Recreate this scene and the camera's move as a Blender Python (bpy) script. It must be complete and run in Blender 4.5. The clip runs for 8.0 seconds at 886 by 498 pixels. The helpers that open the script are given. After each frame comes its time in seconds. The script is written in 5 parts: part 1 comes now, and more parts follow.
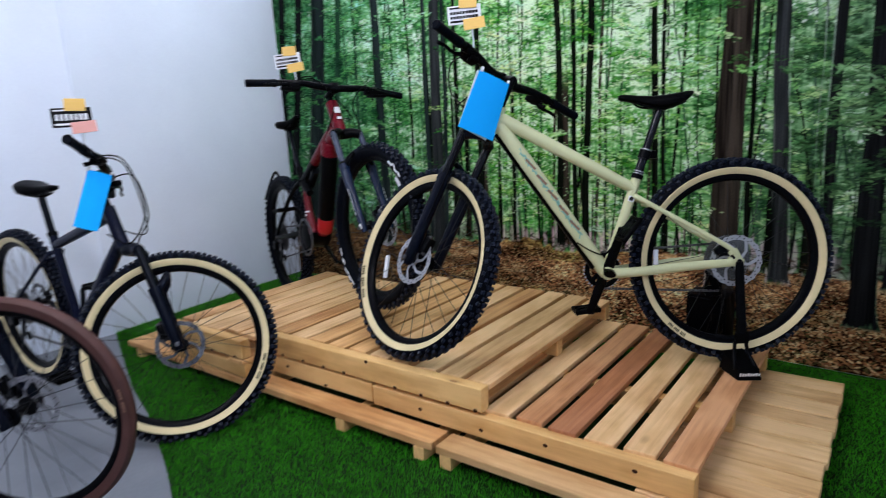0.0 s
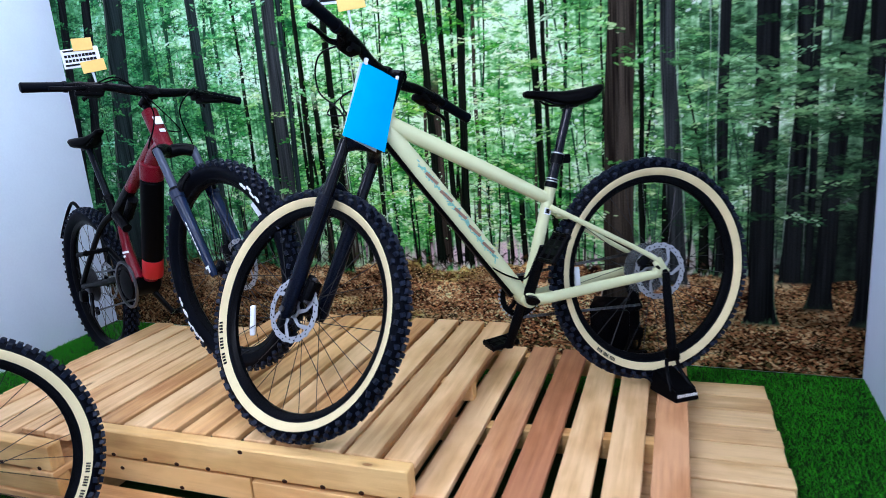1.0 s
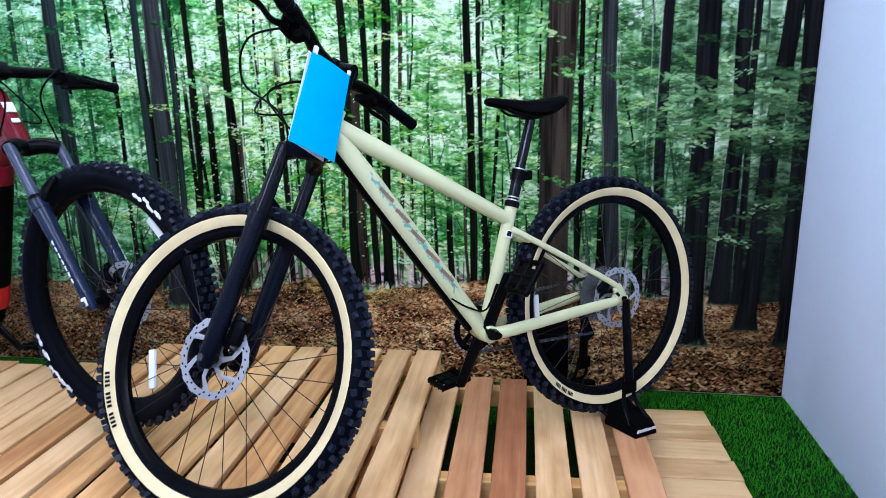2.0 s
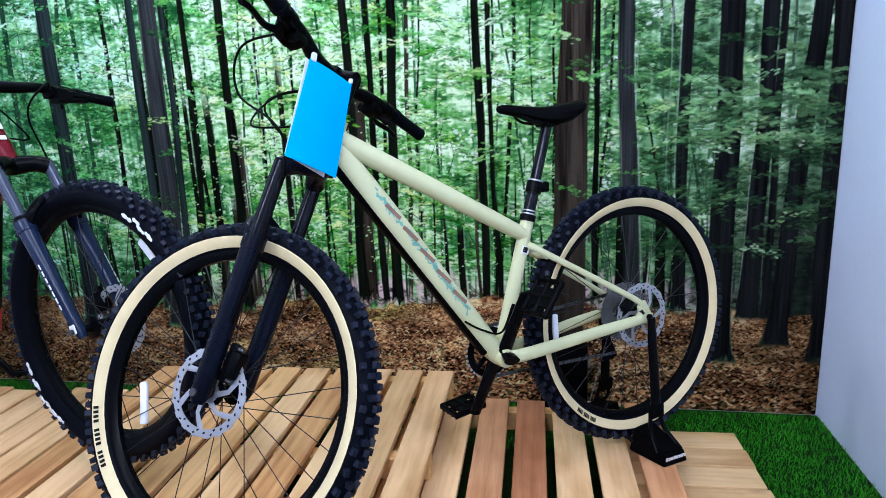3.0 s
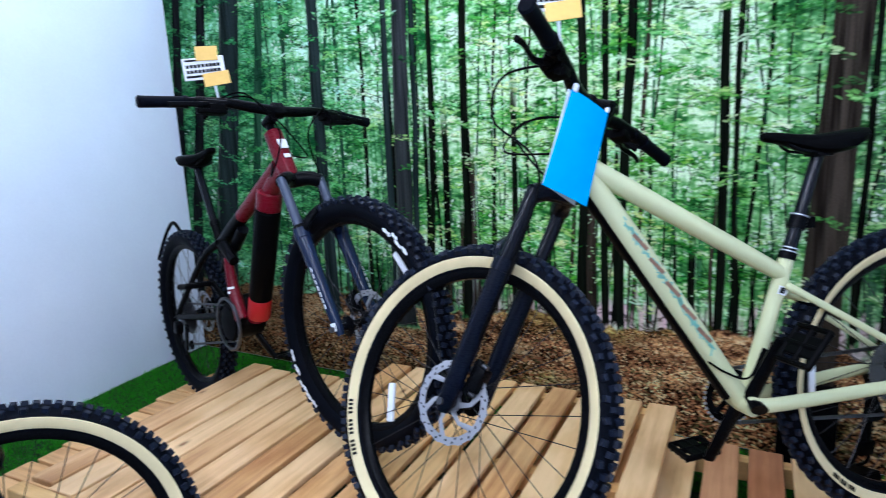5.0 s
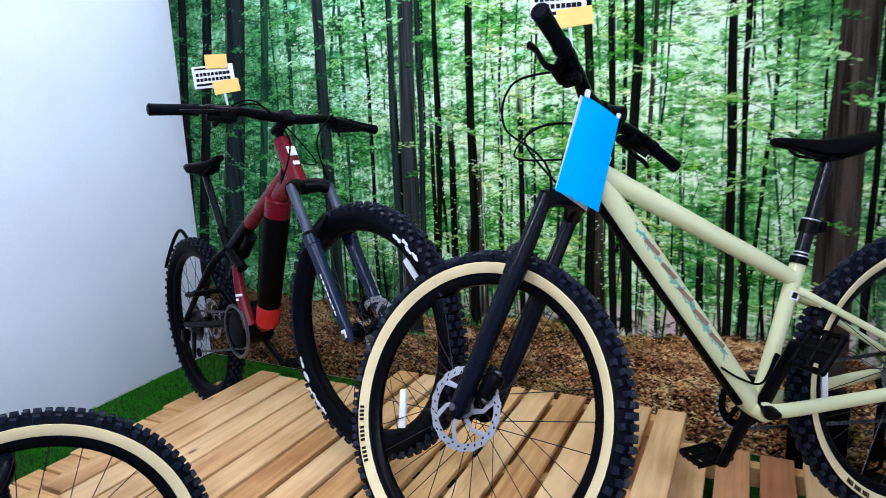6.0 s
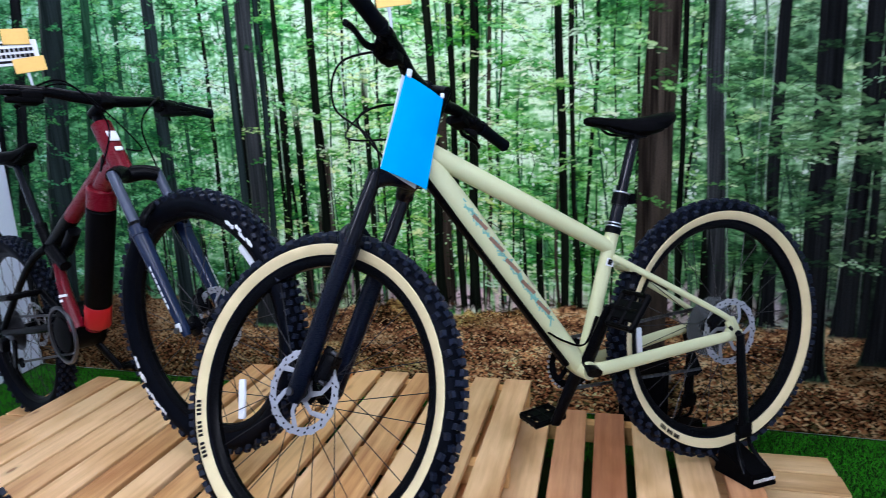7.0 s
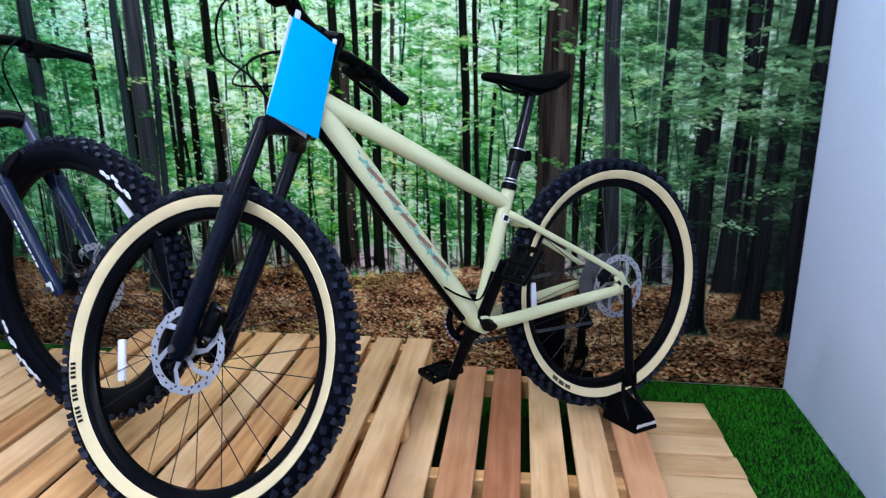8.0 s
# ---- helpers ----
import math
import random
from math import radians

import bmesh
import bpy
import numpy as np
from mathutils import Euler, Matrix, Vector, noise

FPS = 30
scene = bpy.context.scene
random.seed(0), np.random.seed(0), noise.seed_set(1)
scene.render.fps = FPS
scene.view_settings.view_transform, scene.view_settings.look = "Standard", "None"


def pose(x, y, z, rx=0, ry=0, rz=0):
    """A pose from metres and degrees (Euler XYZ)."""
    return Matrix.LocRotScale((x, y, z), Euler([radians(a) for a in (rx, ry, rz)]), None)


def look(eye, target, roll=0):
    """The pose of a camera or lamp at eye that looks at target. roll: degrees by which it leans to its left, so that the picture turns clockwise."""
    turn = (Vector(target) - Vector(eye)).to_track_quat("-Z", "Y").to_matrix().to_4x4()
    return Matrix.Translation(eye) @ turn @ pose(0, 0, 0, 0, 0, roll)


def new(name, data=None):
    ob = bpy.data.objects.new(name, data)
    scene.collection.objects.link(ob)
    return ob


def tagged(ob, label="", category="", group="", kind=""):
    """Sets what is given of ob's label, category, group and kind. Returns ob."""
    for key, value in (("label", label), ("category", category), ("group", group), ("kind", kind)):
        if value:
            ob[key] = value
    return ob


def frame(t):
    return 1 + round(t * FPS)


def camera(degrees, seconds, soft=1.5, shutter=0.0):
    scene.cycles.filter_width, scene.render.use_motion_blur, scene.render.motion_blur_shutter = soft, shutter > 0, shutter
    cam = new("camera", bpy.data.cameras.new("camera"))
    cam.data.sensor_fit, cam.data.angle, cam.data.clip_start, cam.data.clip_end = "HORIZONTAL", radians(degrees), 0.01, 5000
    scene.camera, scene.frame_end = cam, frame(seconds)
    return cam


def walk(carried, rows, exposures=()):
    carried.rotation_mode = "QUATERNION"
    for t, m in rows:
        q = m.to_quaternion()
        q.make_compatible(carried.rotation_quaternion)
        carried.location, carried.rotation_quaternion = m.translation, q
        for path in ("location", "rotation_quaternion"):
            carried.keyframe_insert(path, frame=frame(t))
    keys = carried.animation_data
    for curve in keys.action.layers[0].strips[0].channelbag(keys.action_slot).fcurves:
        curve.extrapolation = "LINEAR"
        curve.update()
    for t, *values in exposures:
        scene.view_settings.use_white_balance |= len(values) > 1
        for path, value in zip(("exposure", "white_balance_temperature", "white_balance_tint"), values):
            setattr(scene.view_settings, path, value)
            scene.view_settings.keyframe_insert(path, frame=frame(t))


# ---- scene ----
cam = camera(70.9, 8.0, soft=0.7, shutter=0.3)
PATH = [
    (0, (1.408, 0.918, 1.135), (0.158, 2.418, 0.702), -3.2),
    (0.2, (1.291, 0.941, 1.146), (0.187, 2.55, 0.711), -3.4),
    (0.5, (1.205, 1.01, 1.153), (0.289, 2.707, 0.627), -4.4),
    (0.7, (1.113, 1.055, 1.132), (0.28, 2.81, 0.658), -4.0),
    (1, (0.974, 1.187, 1.141), (0.197, 2.972, 0.686), -4.9),
    (1.2, (0.89, 1.225, 1.136), (0.11, 3.003, 0.655), -4.0),
    (1.5, (0.798, 1.285, 1.149), (0.106, 3.098, 0.666), -3.0),
    (1.7, (0.712, 1.306, 1.166), (0.164, 3.185, 0.756), -2.8),
    (2, (0.648, 1.37, 1.156), (0.299, 3.282, 0.687), -1.6),
    (2.2, (0.629, 1.413, 1.161), (0.289, 3.333, 0.716), -1.9),
    (3.3, (0.624, 1.486, 1.161), (0.236, 3.393, 0.699), -2.8),
    (3.5, (0.633, 1.478, 1.152), (0.249, 3.379, 0.665), -3.0),
    (4, (0.634, 1.478, 1.151), (0.237, 3.369, 0.635), -2.6),
    (4.3, (0.633, 1.476, 1.16), (0.134, 3.349, 0.667), -2.0),
    (4.5, (0.606, 1.455, 1.15), (0.0, 3.302, 0.677), -1.9),
    (4.7, (0.585, 1.457, 1.18), (-0.178, 3.247, 0.715), -2.1),
    (5, (0.524, 1.44, 1.208), (-0.433, 3.15, 0.811), -2.5),
    (5.2, (0.496, 1.437, 1.206), (-0.51, 3.118, 0.802), -2.7),
    (6.3, (0.52, 1.425, 1.206), (-0.38, 3.173, 0.841), -3.1),
    (6.5, (0.538, 1.437, 1.197), (-0.275, 3.222, 0.805), -3.5),
    (7, (0.59, 1.451, 1.18), (-0.001, 3.314, 0.757), -2.9),
    (7.3, (0.604, 1.468, 1.191), (0.105, 3.356, 0.758), -2.5),
    (7.5, (0.617, 1.472, 1.171), (0.162, 3.37, 0.732), -2.2),
    (8, (0.632, 1.47, 1.139), (0.306, 3.372, 0.613), -0.9),
]
walk(cam, [(t, look(eye, target, roll)) for t, eye, target, roll in PATH],
     exposures=[(0.0, -0.56, 6650, 9), (0.5, -0.22, 6180, 9), (1.0, -0.02, 5780, 9), (2.0, 0.03, 5830, 11), (4.0, -0.01, 5830, 11), (4.5, -0.10, 5750, 11), (5.0, -0.10, 5720, 6), (6.5, -0.12, 6350, 10), (7.5, -0.19, 5760, 11), (8.0, -0.08, 5850, 11)])

# ---- world, light, exposure ----
world = bpy.data.worlds.new("room_world")
world.use_nodes = True
world.node_tree.nodes["Background"].inputs["Color"].default_value = (0.75, 0.85, 1.0, 1)
world.node_tree.nodes["Background"].inputs["Strength"].default_value = 0.005
scene.world = world
scene.view_settings.exposure = 0.0
CEILING = 2.7
LAMPS = [(-0.95, 3.20, 17), (0.10, 2.15, 22), (-0.90, 0.50, 32), (0.50, 0.65, 58)]   # unseen tube lamps added to light the room: x, y, watts of each half


def added_room_lights(x, y, watts):
    for dx in (-0.3, 0.3):
        data = bpy.data.lights.new("added_light", "POINT")
        data.shadow_soft_size, data.energy, data.color = 0.10, watts, (0.84, 0.85, 0.99)
        new("added_light", data).matrix_world = pose(x + dx, y, CEILING - 0.28)


# ---- materials ----
def nodes_of(name):
    m = bpy.data.materials.new(name)
    m.use_nodes = True
    return m, m.node_tree.nodes, m.node_tree.links, m.node_tree.nodes["Principled BSDF"]


def ramp(N, L, fac, stops):
    r = N.new("ShaderNodeValToRGB")
    while len(r.color_ramp.elements) < len(stops):
        r.color_ramp.elements.new(0.5)
    for e, (p, c) in zip(r.color_ramp.elements, stops):
        e.position, e.color = p, (*c, 1)
    L.new(fac, r.inputs["Fac"])
    return r.outputs["Color"]


def noise_tex(N, L, vec, scale, detail=4, rough=0.55):
    t = N.new("ShaderNodeTexNoise")
    t.inputs["Scale"].default_value, t.inputs["Detail"].default_value, t.inputs["Roughness"].default_value = scale, detail, rough
    if vec is not None:
        L.new(vec, t.inputs["Vector"])
    return t.outputs["Fac"]


def math_node(N, L, op, a, b):
    t = N.new("ShaderNodeMath")
    t.operation = op
    for i, v in enumerate((a, b)):
        if isinstance(v, (int, float)):
            t.inputs[i].default_value = v
        else:
            L.new(v, t.inputs[i])
    return t.outputs[0]


def bump_to(N, L, b, height, strength, distance=0.002):
    t = N.new("ShaderNodeBump")
    t.inputs["Strength"].default_value, t.inputs["Distance"].default_value = strength, distance
    L.new(height, t.inputs["Height"])
    L.new(t.outputs["Normal"], b.inputs["Normal"])


def surface(name, rgb, rough=0.5, metal=0.0, vary=0.12, scale=9, grain=160, bump=0.15, coat=0.0, rand=0.0, distance=0.001, spec=0.35):
    """A worn everyday surface: broad stains and fine grain in colour, gloss and relief."""
    m, N, L, b = nodes_of(name)
    co = N.new("ShaderNodeTexCoord").outputs["Object"]
    broad, fine = noise_tex(N, L, co, scale), noise_tex(N, L, co, grain, 3)
    f = math_node(N, L, "ADD", math_node(N, L, "MULTIPLY", broad, 0.65), math_node(N, L, "MULTIPLY", fine, 0.35))
    if rand:
        r = N.new("ShaderNodeObjectInfo").outputs["Random"]
        f = math_node(N, L, "ADD", f, math_node(N, L, "MULTIPLY", math_node(N, L, "SUBTRACT", r, 0.5), rand))
    lo, hi = [c * (1 - vary) for c in rgb], [min(1, c * (1 + vary)) for c in rgb]
    L.new(ramp(N, L, f, [(0.3, lo), (0.7, hi)]), b.inputs["Base Color"])
    L.new(math_node(N, L, "ADD", math_node(N, L, "MULTIPLY", fine, 0.16), rough - 0.08), b.inputs["Roughness"])
    b.inputs["Metallic"].default_value = metal
    b.inputs["Specular IOR Level"].default_value = spec
    b.inputs["Coat Weight"].default_value = coat
    if bump:
        bump_to(N, L, b, fine, bump, distance)
    return m


def wood(name, pale, deep, spread=0.30):
    """Sawn pine: grain along the piece's own x, a few dark knots, each piece of another tone."""
    m, N, L, b = nodes_of(name)
    co = N.new("ShaderNodeTexCoord").outputs["Object"]
    info = N.new("ShaderNodeObjectInfo").outputs["Random"]
    off = N.new("ShaderNodeCombineXYZ")
    for i, k in enumerate((31.0, 17.0, 7.0)):
        L.new(math_node(N, L, "MULTIPLY", info, k), off.inputs[i])
    add = N.new("ShaderNodeVectorMath")
    L.new(co, add.inputs[0]), L.new(off.outputs[0], add.inputs[1])

    def stretched(sx, sy):
        mp = N.new("ShaderNodeMapping")
        mp.inputs["Scale"].default_value = (sx, sy, sy)
        L.new(add.outputs[0], mp.inputs["Vector"])
        return mp.outputs[0]

    g = noise_tex(N, L, stretched(1.6, 26), 2.2, 6, 0.62)
    wave = N.new("ShaderNodeTexWave")              # growth rings cut along the plank
    wave.wave_type, wave.bands_direction = "BANDS", "Y"
    wave.inputs["Scale"].default_value, wave.inputs["Distortion"].default_value = 0.55, 11.0
    wave.inputs["Detail"].default_value, wave.inputs["Detail Scale"].default_value = 3.0, 1.4
    L.new(stretched(0.9, 17.0), wave.inputs["Vector"])
    rings = wave.outputs["Fac"]
    fibre = noise_tex(N, L, stretched(12, 300), 1.0, 3)
    stain = noise_tex(N, L, add.outputs[0], 4.0, 4)
    vor = N.new("ShaderNodeTexVoronoi")
    vor.inputs["Scale"].default_value = 1.0
    L.new(stretched(4.2, 10.0), vor.inputs["Vector"])
    sep = N.new("ShaderNodeSeparateColor")
    L.new(vor.outputs["Color"], sep.inputs[0])
    some = ramp(N, L, sep.outputs[0], [(0.62, (0, 0, 0)), (0.66, (1, 1, 1))])
    knot = math_node(N, L, "MULTIPLY", ramp(N, L, vor.outputs["Distance"], [(0.0, (1, 1, 1)), (0.06, (0.85, 0.85, 0.85)), (0.075, (0.35, 0.35, 0.35)), (0.16, (0, 0, 0))]), some)
    f = math_node(N, L, "ADD", math_node(N, L, "MULTIPLY", g, 0.44), math_node(N, L, "MULTIPLY", fibre, 0.16))
    f = math_node(N, L, "ADD", f, math_node(N, L, "MULTIPLY", rings, 0.075))
    f = math_node(N, L, "ADD", f, math_node(N, L, "MULTIPLY", stain, 0.34))
    f = math_node(N, L, "ADD", f, math_node(N, L, "MULTIPLY", math_node(N, L, "SUBTRACT", info, 0.5), spread))
    mid = [(p * 1.1 + d * 0.9) / 2 for p, d in zip(pale, deep)]
    c = ramp(N, L, f, [(0.42, pale), (0.60, mid), (0.80, deep)])
    mix = N.new("ShaderNodeMixRGB")
    mix.inputs[2].default_value = (deep[0] * 0.36, deep[1] * 0.26, deep[2] * 0.2, 1)
    L.new(math_node(N, L, "MULTIPLY", knot, 0.9), mix.inputs[0]), L.new(c, mix.inputs[1])
    scuff = ramp(N, L, noise_tex(N, L, stretched(1.5, 4.5), 2.2, 3, 0.5), [(0.46, (1, 1, 1)), (0.60, (0.86, 0.80, 0.72)), (0.78, (0.62, 0.50, 0.40))])
    worn = N.new("ShaderNodeMixRGB")             # dirt trodden into the planks
    worn.blend_type, worn.inputs[0].default_value = "MULTIPLY", 1.0
    L.new(mix.outputs[0], worn.inputs[1]), L.new(scuff, worn.inputs[2])
    L.new(worn.outputs[0], b.inputs["Base Color"])
    b.inputs["Roughness"].default_value = 0.58
    b.inputs["Specular IOR Level"].default_value = 0.25
    bump_to(N, L, b, math_node(N, L, "ADD", math_node(N, L, "ADD", fibre, g), rings), 0.45, 0.0015)
    return m


M = {
    "wall": surface("white_wall_paint", (0.80, 0.87, 0.97), 0.55, vary=0.05, scale=2.2, grain=90, bump=0.08),
    "wall_cool": surface("cool_white_wall_paint", (0.73, 0.82, 0.97), 0.55, vary=0.05, scale=2.2, grain=90, bump=0.08),
    # grey chosen for the unseen south wall so it bounces less fill
    "wall_grey": surface("bounce_cut_wall_grey", (0.30, 0.31, 0.33), 0.6, vary=0.08, scale=2, grain=90, bump=0.08),
    # unseen ceiling, its colour lowered to hold back bounced light
    "ceiling": surface("bounce_cut_ceiling_grey", (0.40, 0.41, 0.43), 0.8, vary=0.04, scale=2, grain=60),
    "concrete": surface("grey_floor", (0.21, 0.225, 0.25), 0.42, vary=0.16, scale=3.5, grain=70, bump=0.12),
    "pine": wood("sawn_pine", (0.87, 0.51, 0.212), (0.46, 0.200, 0.070)),
    "pine_pale": wood("pale_pine", (0.89, 0.575, 0.285), (0.58, 0.295, 0.118)),
    "pine_board": wood("golden_pine_board", (0.88, 0.55, 0.215), (0.56, 0.28, 0.092), 0.15),
    "pine_red": wood("reddish_pine", (0.56, 0.24, 0.11), (0.30, 0.10, 0.042), 0.3),
    "pine_rose": wood("rosy_pine", (0.74, 0.38, 0.18), (0.44, 0.18, 0.075), 0.3),
    "pine_grey": wood("weathered_pine", (0.82, 0.545, 0.265), (0.54, 0.29, 0.115)),
    "sage": surface("sage_frame_paint", (0.58, 0.59, 0.33), 0.36, vary=0.05, scale=7, grain=300, bump=0.02),
    "black": surface("black_anodised_metal", (0.002, 0.0022, 0.003), 0.28, vary=0.3, grain=400, bump=0.03, spec=0.045),
    "satin": surface("satin_dark_blue_black_paint", (0.002, 0.0035, 0.009), 0.28, vary=0.25, grain=400, bump=0.03, spec=0.10),
    "plastic": surface("black_plastic", (0.0018, 0.0018, 0.0022), 0.42, vary=0.3, grain=250, bump=0.2, spec=0.025),
    "rubber": surface("black_tyre_rubber", (0.0022, 0.003, 0.0055), 0.5, vary=0.3, scale=30, grain=300, bump=0.25, spec=0.03),
    "tread": surface("tyre_tread_rubber", (0.007, 0.0105, 0.022), 0.44, vary=0.3, scale=30, grain=300, bump=0.25, spec=0.17),
    "cream": surface("cream_tyre_sidewall", (0.74, 0.61, 0.335), 0.6, vary=0.10, scale=14, grain=500, bump=0.2, distance=0.0006),
    "brown": surface("brown_tyre_rubber", (0.075, 0.028, 0.022), 0.55, vary=0.22, scale=16, grain=350, bump=0.3),
    "steel": surface("brushed_steel", (0.42, 0.42, 0.44), 0.42, 0.75, vary=0.1, grain=500, bump=0.05),
    "spoke": surface("dark_spoke_steel", (0.022, 0.022, 0.024), 0.35, 0.6, vary=0.1),
    "grey_metal": surface("grey_cassette_steel", (0.10, 0.10, 0.105), 0.35, 0.9, vary=0.2, grain=300),
    "red": surface("red_frame_paint", (0.125, 0.003, 0.010), 0.28, vary=0.10, grain=300, bump=0.02, spec=0.2),
    "battery_red": surface("red_battery_end", (0.38, 0.005, 0.008), 0.4, vary=0.1, grain=250),
    "slate": surface("blue_grey_fork_paint", (0.008, 0.016, 0.042), 0.20, vary=0.10, grain=260, bump=0.0, spec=0.22),
    "blue_steel": surface("blue_grey_stanchion_metal", (0.045, 0.056, 0.085), 0.22, 0.25, vary=0.05, bump=0.0),
    "navy": surface("navy_frame_paint", (0.004, 0.006, 0.020), 0.28, vary=0.2, grain=300, bump=0.02, spec=0.14),
    "stanchion": surface("dark_stanchion_metal", (0.003, 0.004, 0.007), 0.16, vary=0.1, bump=0.0, spec=0.16),
    "white": surface("white_print", (0.78, 0.79, 0.8), 0.4, vary=0.05, bump=0.03),
    "blue": surface("blue_card", (0.002, 0.42, 0.98), 0.5, vary=0.04, scale=6, grain=120, bump=0.03, spec=0.1),
    "yellow": surface("yellow_card", (0.84, 0.53, 0.14), 0.5, vary=0.1, bump=0.03),
    "pink": surface("pale_red_card", (0.75, 0.36, 0.30), 0.5, vary=0.1, bump=0.03),
    "ink": surface("black_print", (0.006, 0.006, 0.006), 0.45, vary=0.2, bump=0.0, spec=0.1),
    "teal": surface("teal_print", (0.20, 0.46, 0.36), 0.4, vary=0.2, scale=40, bump=0.0),
    "rust": surface("rust_print", (0.24, 0.13, 0.08), 0.4, vary=0.2, scale=40, bump=0.0),
    "clear": surface("clear_clip_plastic", (0.62, 0.66, 0.70), 0.15, vary=0.05, bump=0.0),
    "nail": surface("rusty_nail_hole", (0.035, 0.012, 0.006), 0.7, vary=0.3, scale=60, spec=0.1),
    "lamp_frame": surface("lamp_frame", (0.75, 0.76, 0.78), 0.4, vary=0.05),
}


def smoke_plastic():
    m, N, L, b = nodes_of("clear_smoke_plastic")
    b.inputs["Base Color"].default_value = (0.30, 0.33, 0.33, 1)
    b.inputs["Alpha"].default_value = 0.16
    b.inputs["Roughness"].default_value = 0.25
    return m


M["smoke"] = smoke_plastic()


def glow(name, rgb, strength):
    m, N, L, b = nodes_of(name)
    b.inputs["Base Color"].default_value = (*rgb, 1)
    b.inputs["Emission Color"].default_value = (*rgb, 1)
    b.inputs["Emission Strength"].default_value = strength
    return m


def turf_material(name, dark, light):
    m, N, L, b = nodes_of(name)
    geo = N.new("ShaderNodeNewGeometry")
    co = N.new("ShaderNodeTexCoord").outputs["Object"]
    f = math_node(N, L, "ADD", math_node(N, L, "MULTIPLY", geo.outputs["Random Per Island"], 0.32),
                  math_node(N, L, "MULTIPLY", noise_tex(N, L, co, 14, 4), 0.75))
    L.new(ramp(N, L, f, [(0.2, dark), (0.9, light)]), b.inputs["Base Color"])
    b.inputs["Roughness"].default_value = 0.5
    b.inputs["Specular IOR Level"].default_value = 0.12
    bump_to(N, L, b, noise_tex(N, L, co, 320, 3), 0.8, 0.004)
    return m


# backing near black: the shade in the pallet gaps is in its colour
M["turf"] = turf_material("shade_dark_turf_backing", (0.002, 0.012, 0.002), (0.006, 0.034, 0.003))
M["blade"] = turf_material("turf_blades", (0.014, 0.170, 0.005), (0.075, 0.43, 0.018))


def mural_material():
    """A matt-gloss vinyl print: the picture comes from the sheet's own colour layer, with fine print grain."""
    m, N, L, b = nodes_of("forest_print")
    a = N.new("ShaderNodeVertexColor")
    a.layer_name = "print"
    co = N.new("ShaderNodeTexCoord").outputs["Object"]
    g = noise_tex(N, L, co, 150, 3, 0.7)
    mix = N.new("ShaderNodeMixRGB")
    mix.blend_type = "MULTIPLY"
    mix.inputs[0].default_value = 0.85
    L.new(a.outputs["Color"], mix.inputs[1])
    L.new(ramp(N, L, g, [(0.3, (0.62, 0.62, 0.62)), (0.66, (1.0, 1.0, 1.0))]), mix.inputs[2])
    L.new(mix.outputs[0], b.inputs["Base Color"])
    b.inputs["Roughness"].default_value = 0.55
    b.inputs["Specular IOR Level"].default_value = 0.005
    bump_to(N, L, b, noise_tex(N, L, co, 3, 2), 0.15, 0.004)
    return m


M["print"] = mural_material()


# ---- mesh helpers ----
def mesh_from(name, bm, material, smooth=True):
    me = bpy.data.meshes.new(name)
    bmesh.ops.recalc_face_normals(bm, faces=bm.faces)
    bm.to_mesh(me)
    bm.free()
    for mt in (material if isinstance(material, (list, tuple)) else [material]):
        me.materials.append(mt)
    if smooth:
        me.polygons.foreach_set("use_smooth", [True] * len(me.polygons))
        me.set_sharp_from_angle(angle=radians(38))
    return me


def part(name, bm, material, parent, label="", smooth=True, at=None):
    ob = new(name, mesh_from(name, bm, material, smooth))
    ob.parent = parent
    if at is not None:
        ob.matrix_local = at
    if label:
        ob["label"] = label
    return ob


def piece(name, me, parent, at):
    ob = new(name, me)
    ob.parent, ob.matrix_local = parent, at
    return ob


def thing(name, label, category, m=None, group=""):
    ob = new(name)
    ob.empty_display_size = 0.05
    if m is not None:
        ob.matrix_world = m
    return tagged(ob, label, category, group)


def add_ring(bm, pts):
    return [bm.verts.new(p) for p in pts]


def skin(bm, rings, closed=True, caps=True):
    for a, b in zip(rings, rings[1:]):
        n = len(a)
        for i in range(n if closed else n - 1):
            j = (i + 1) % n
            bm.faces.new((a[i], a[j], b[j], b[i]))
    if caps and closed:
        bm.faces.new(rings[0][::-1]), bm.faces.new(rings[-1])


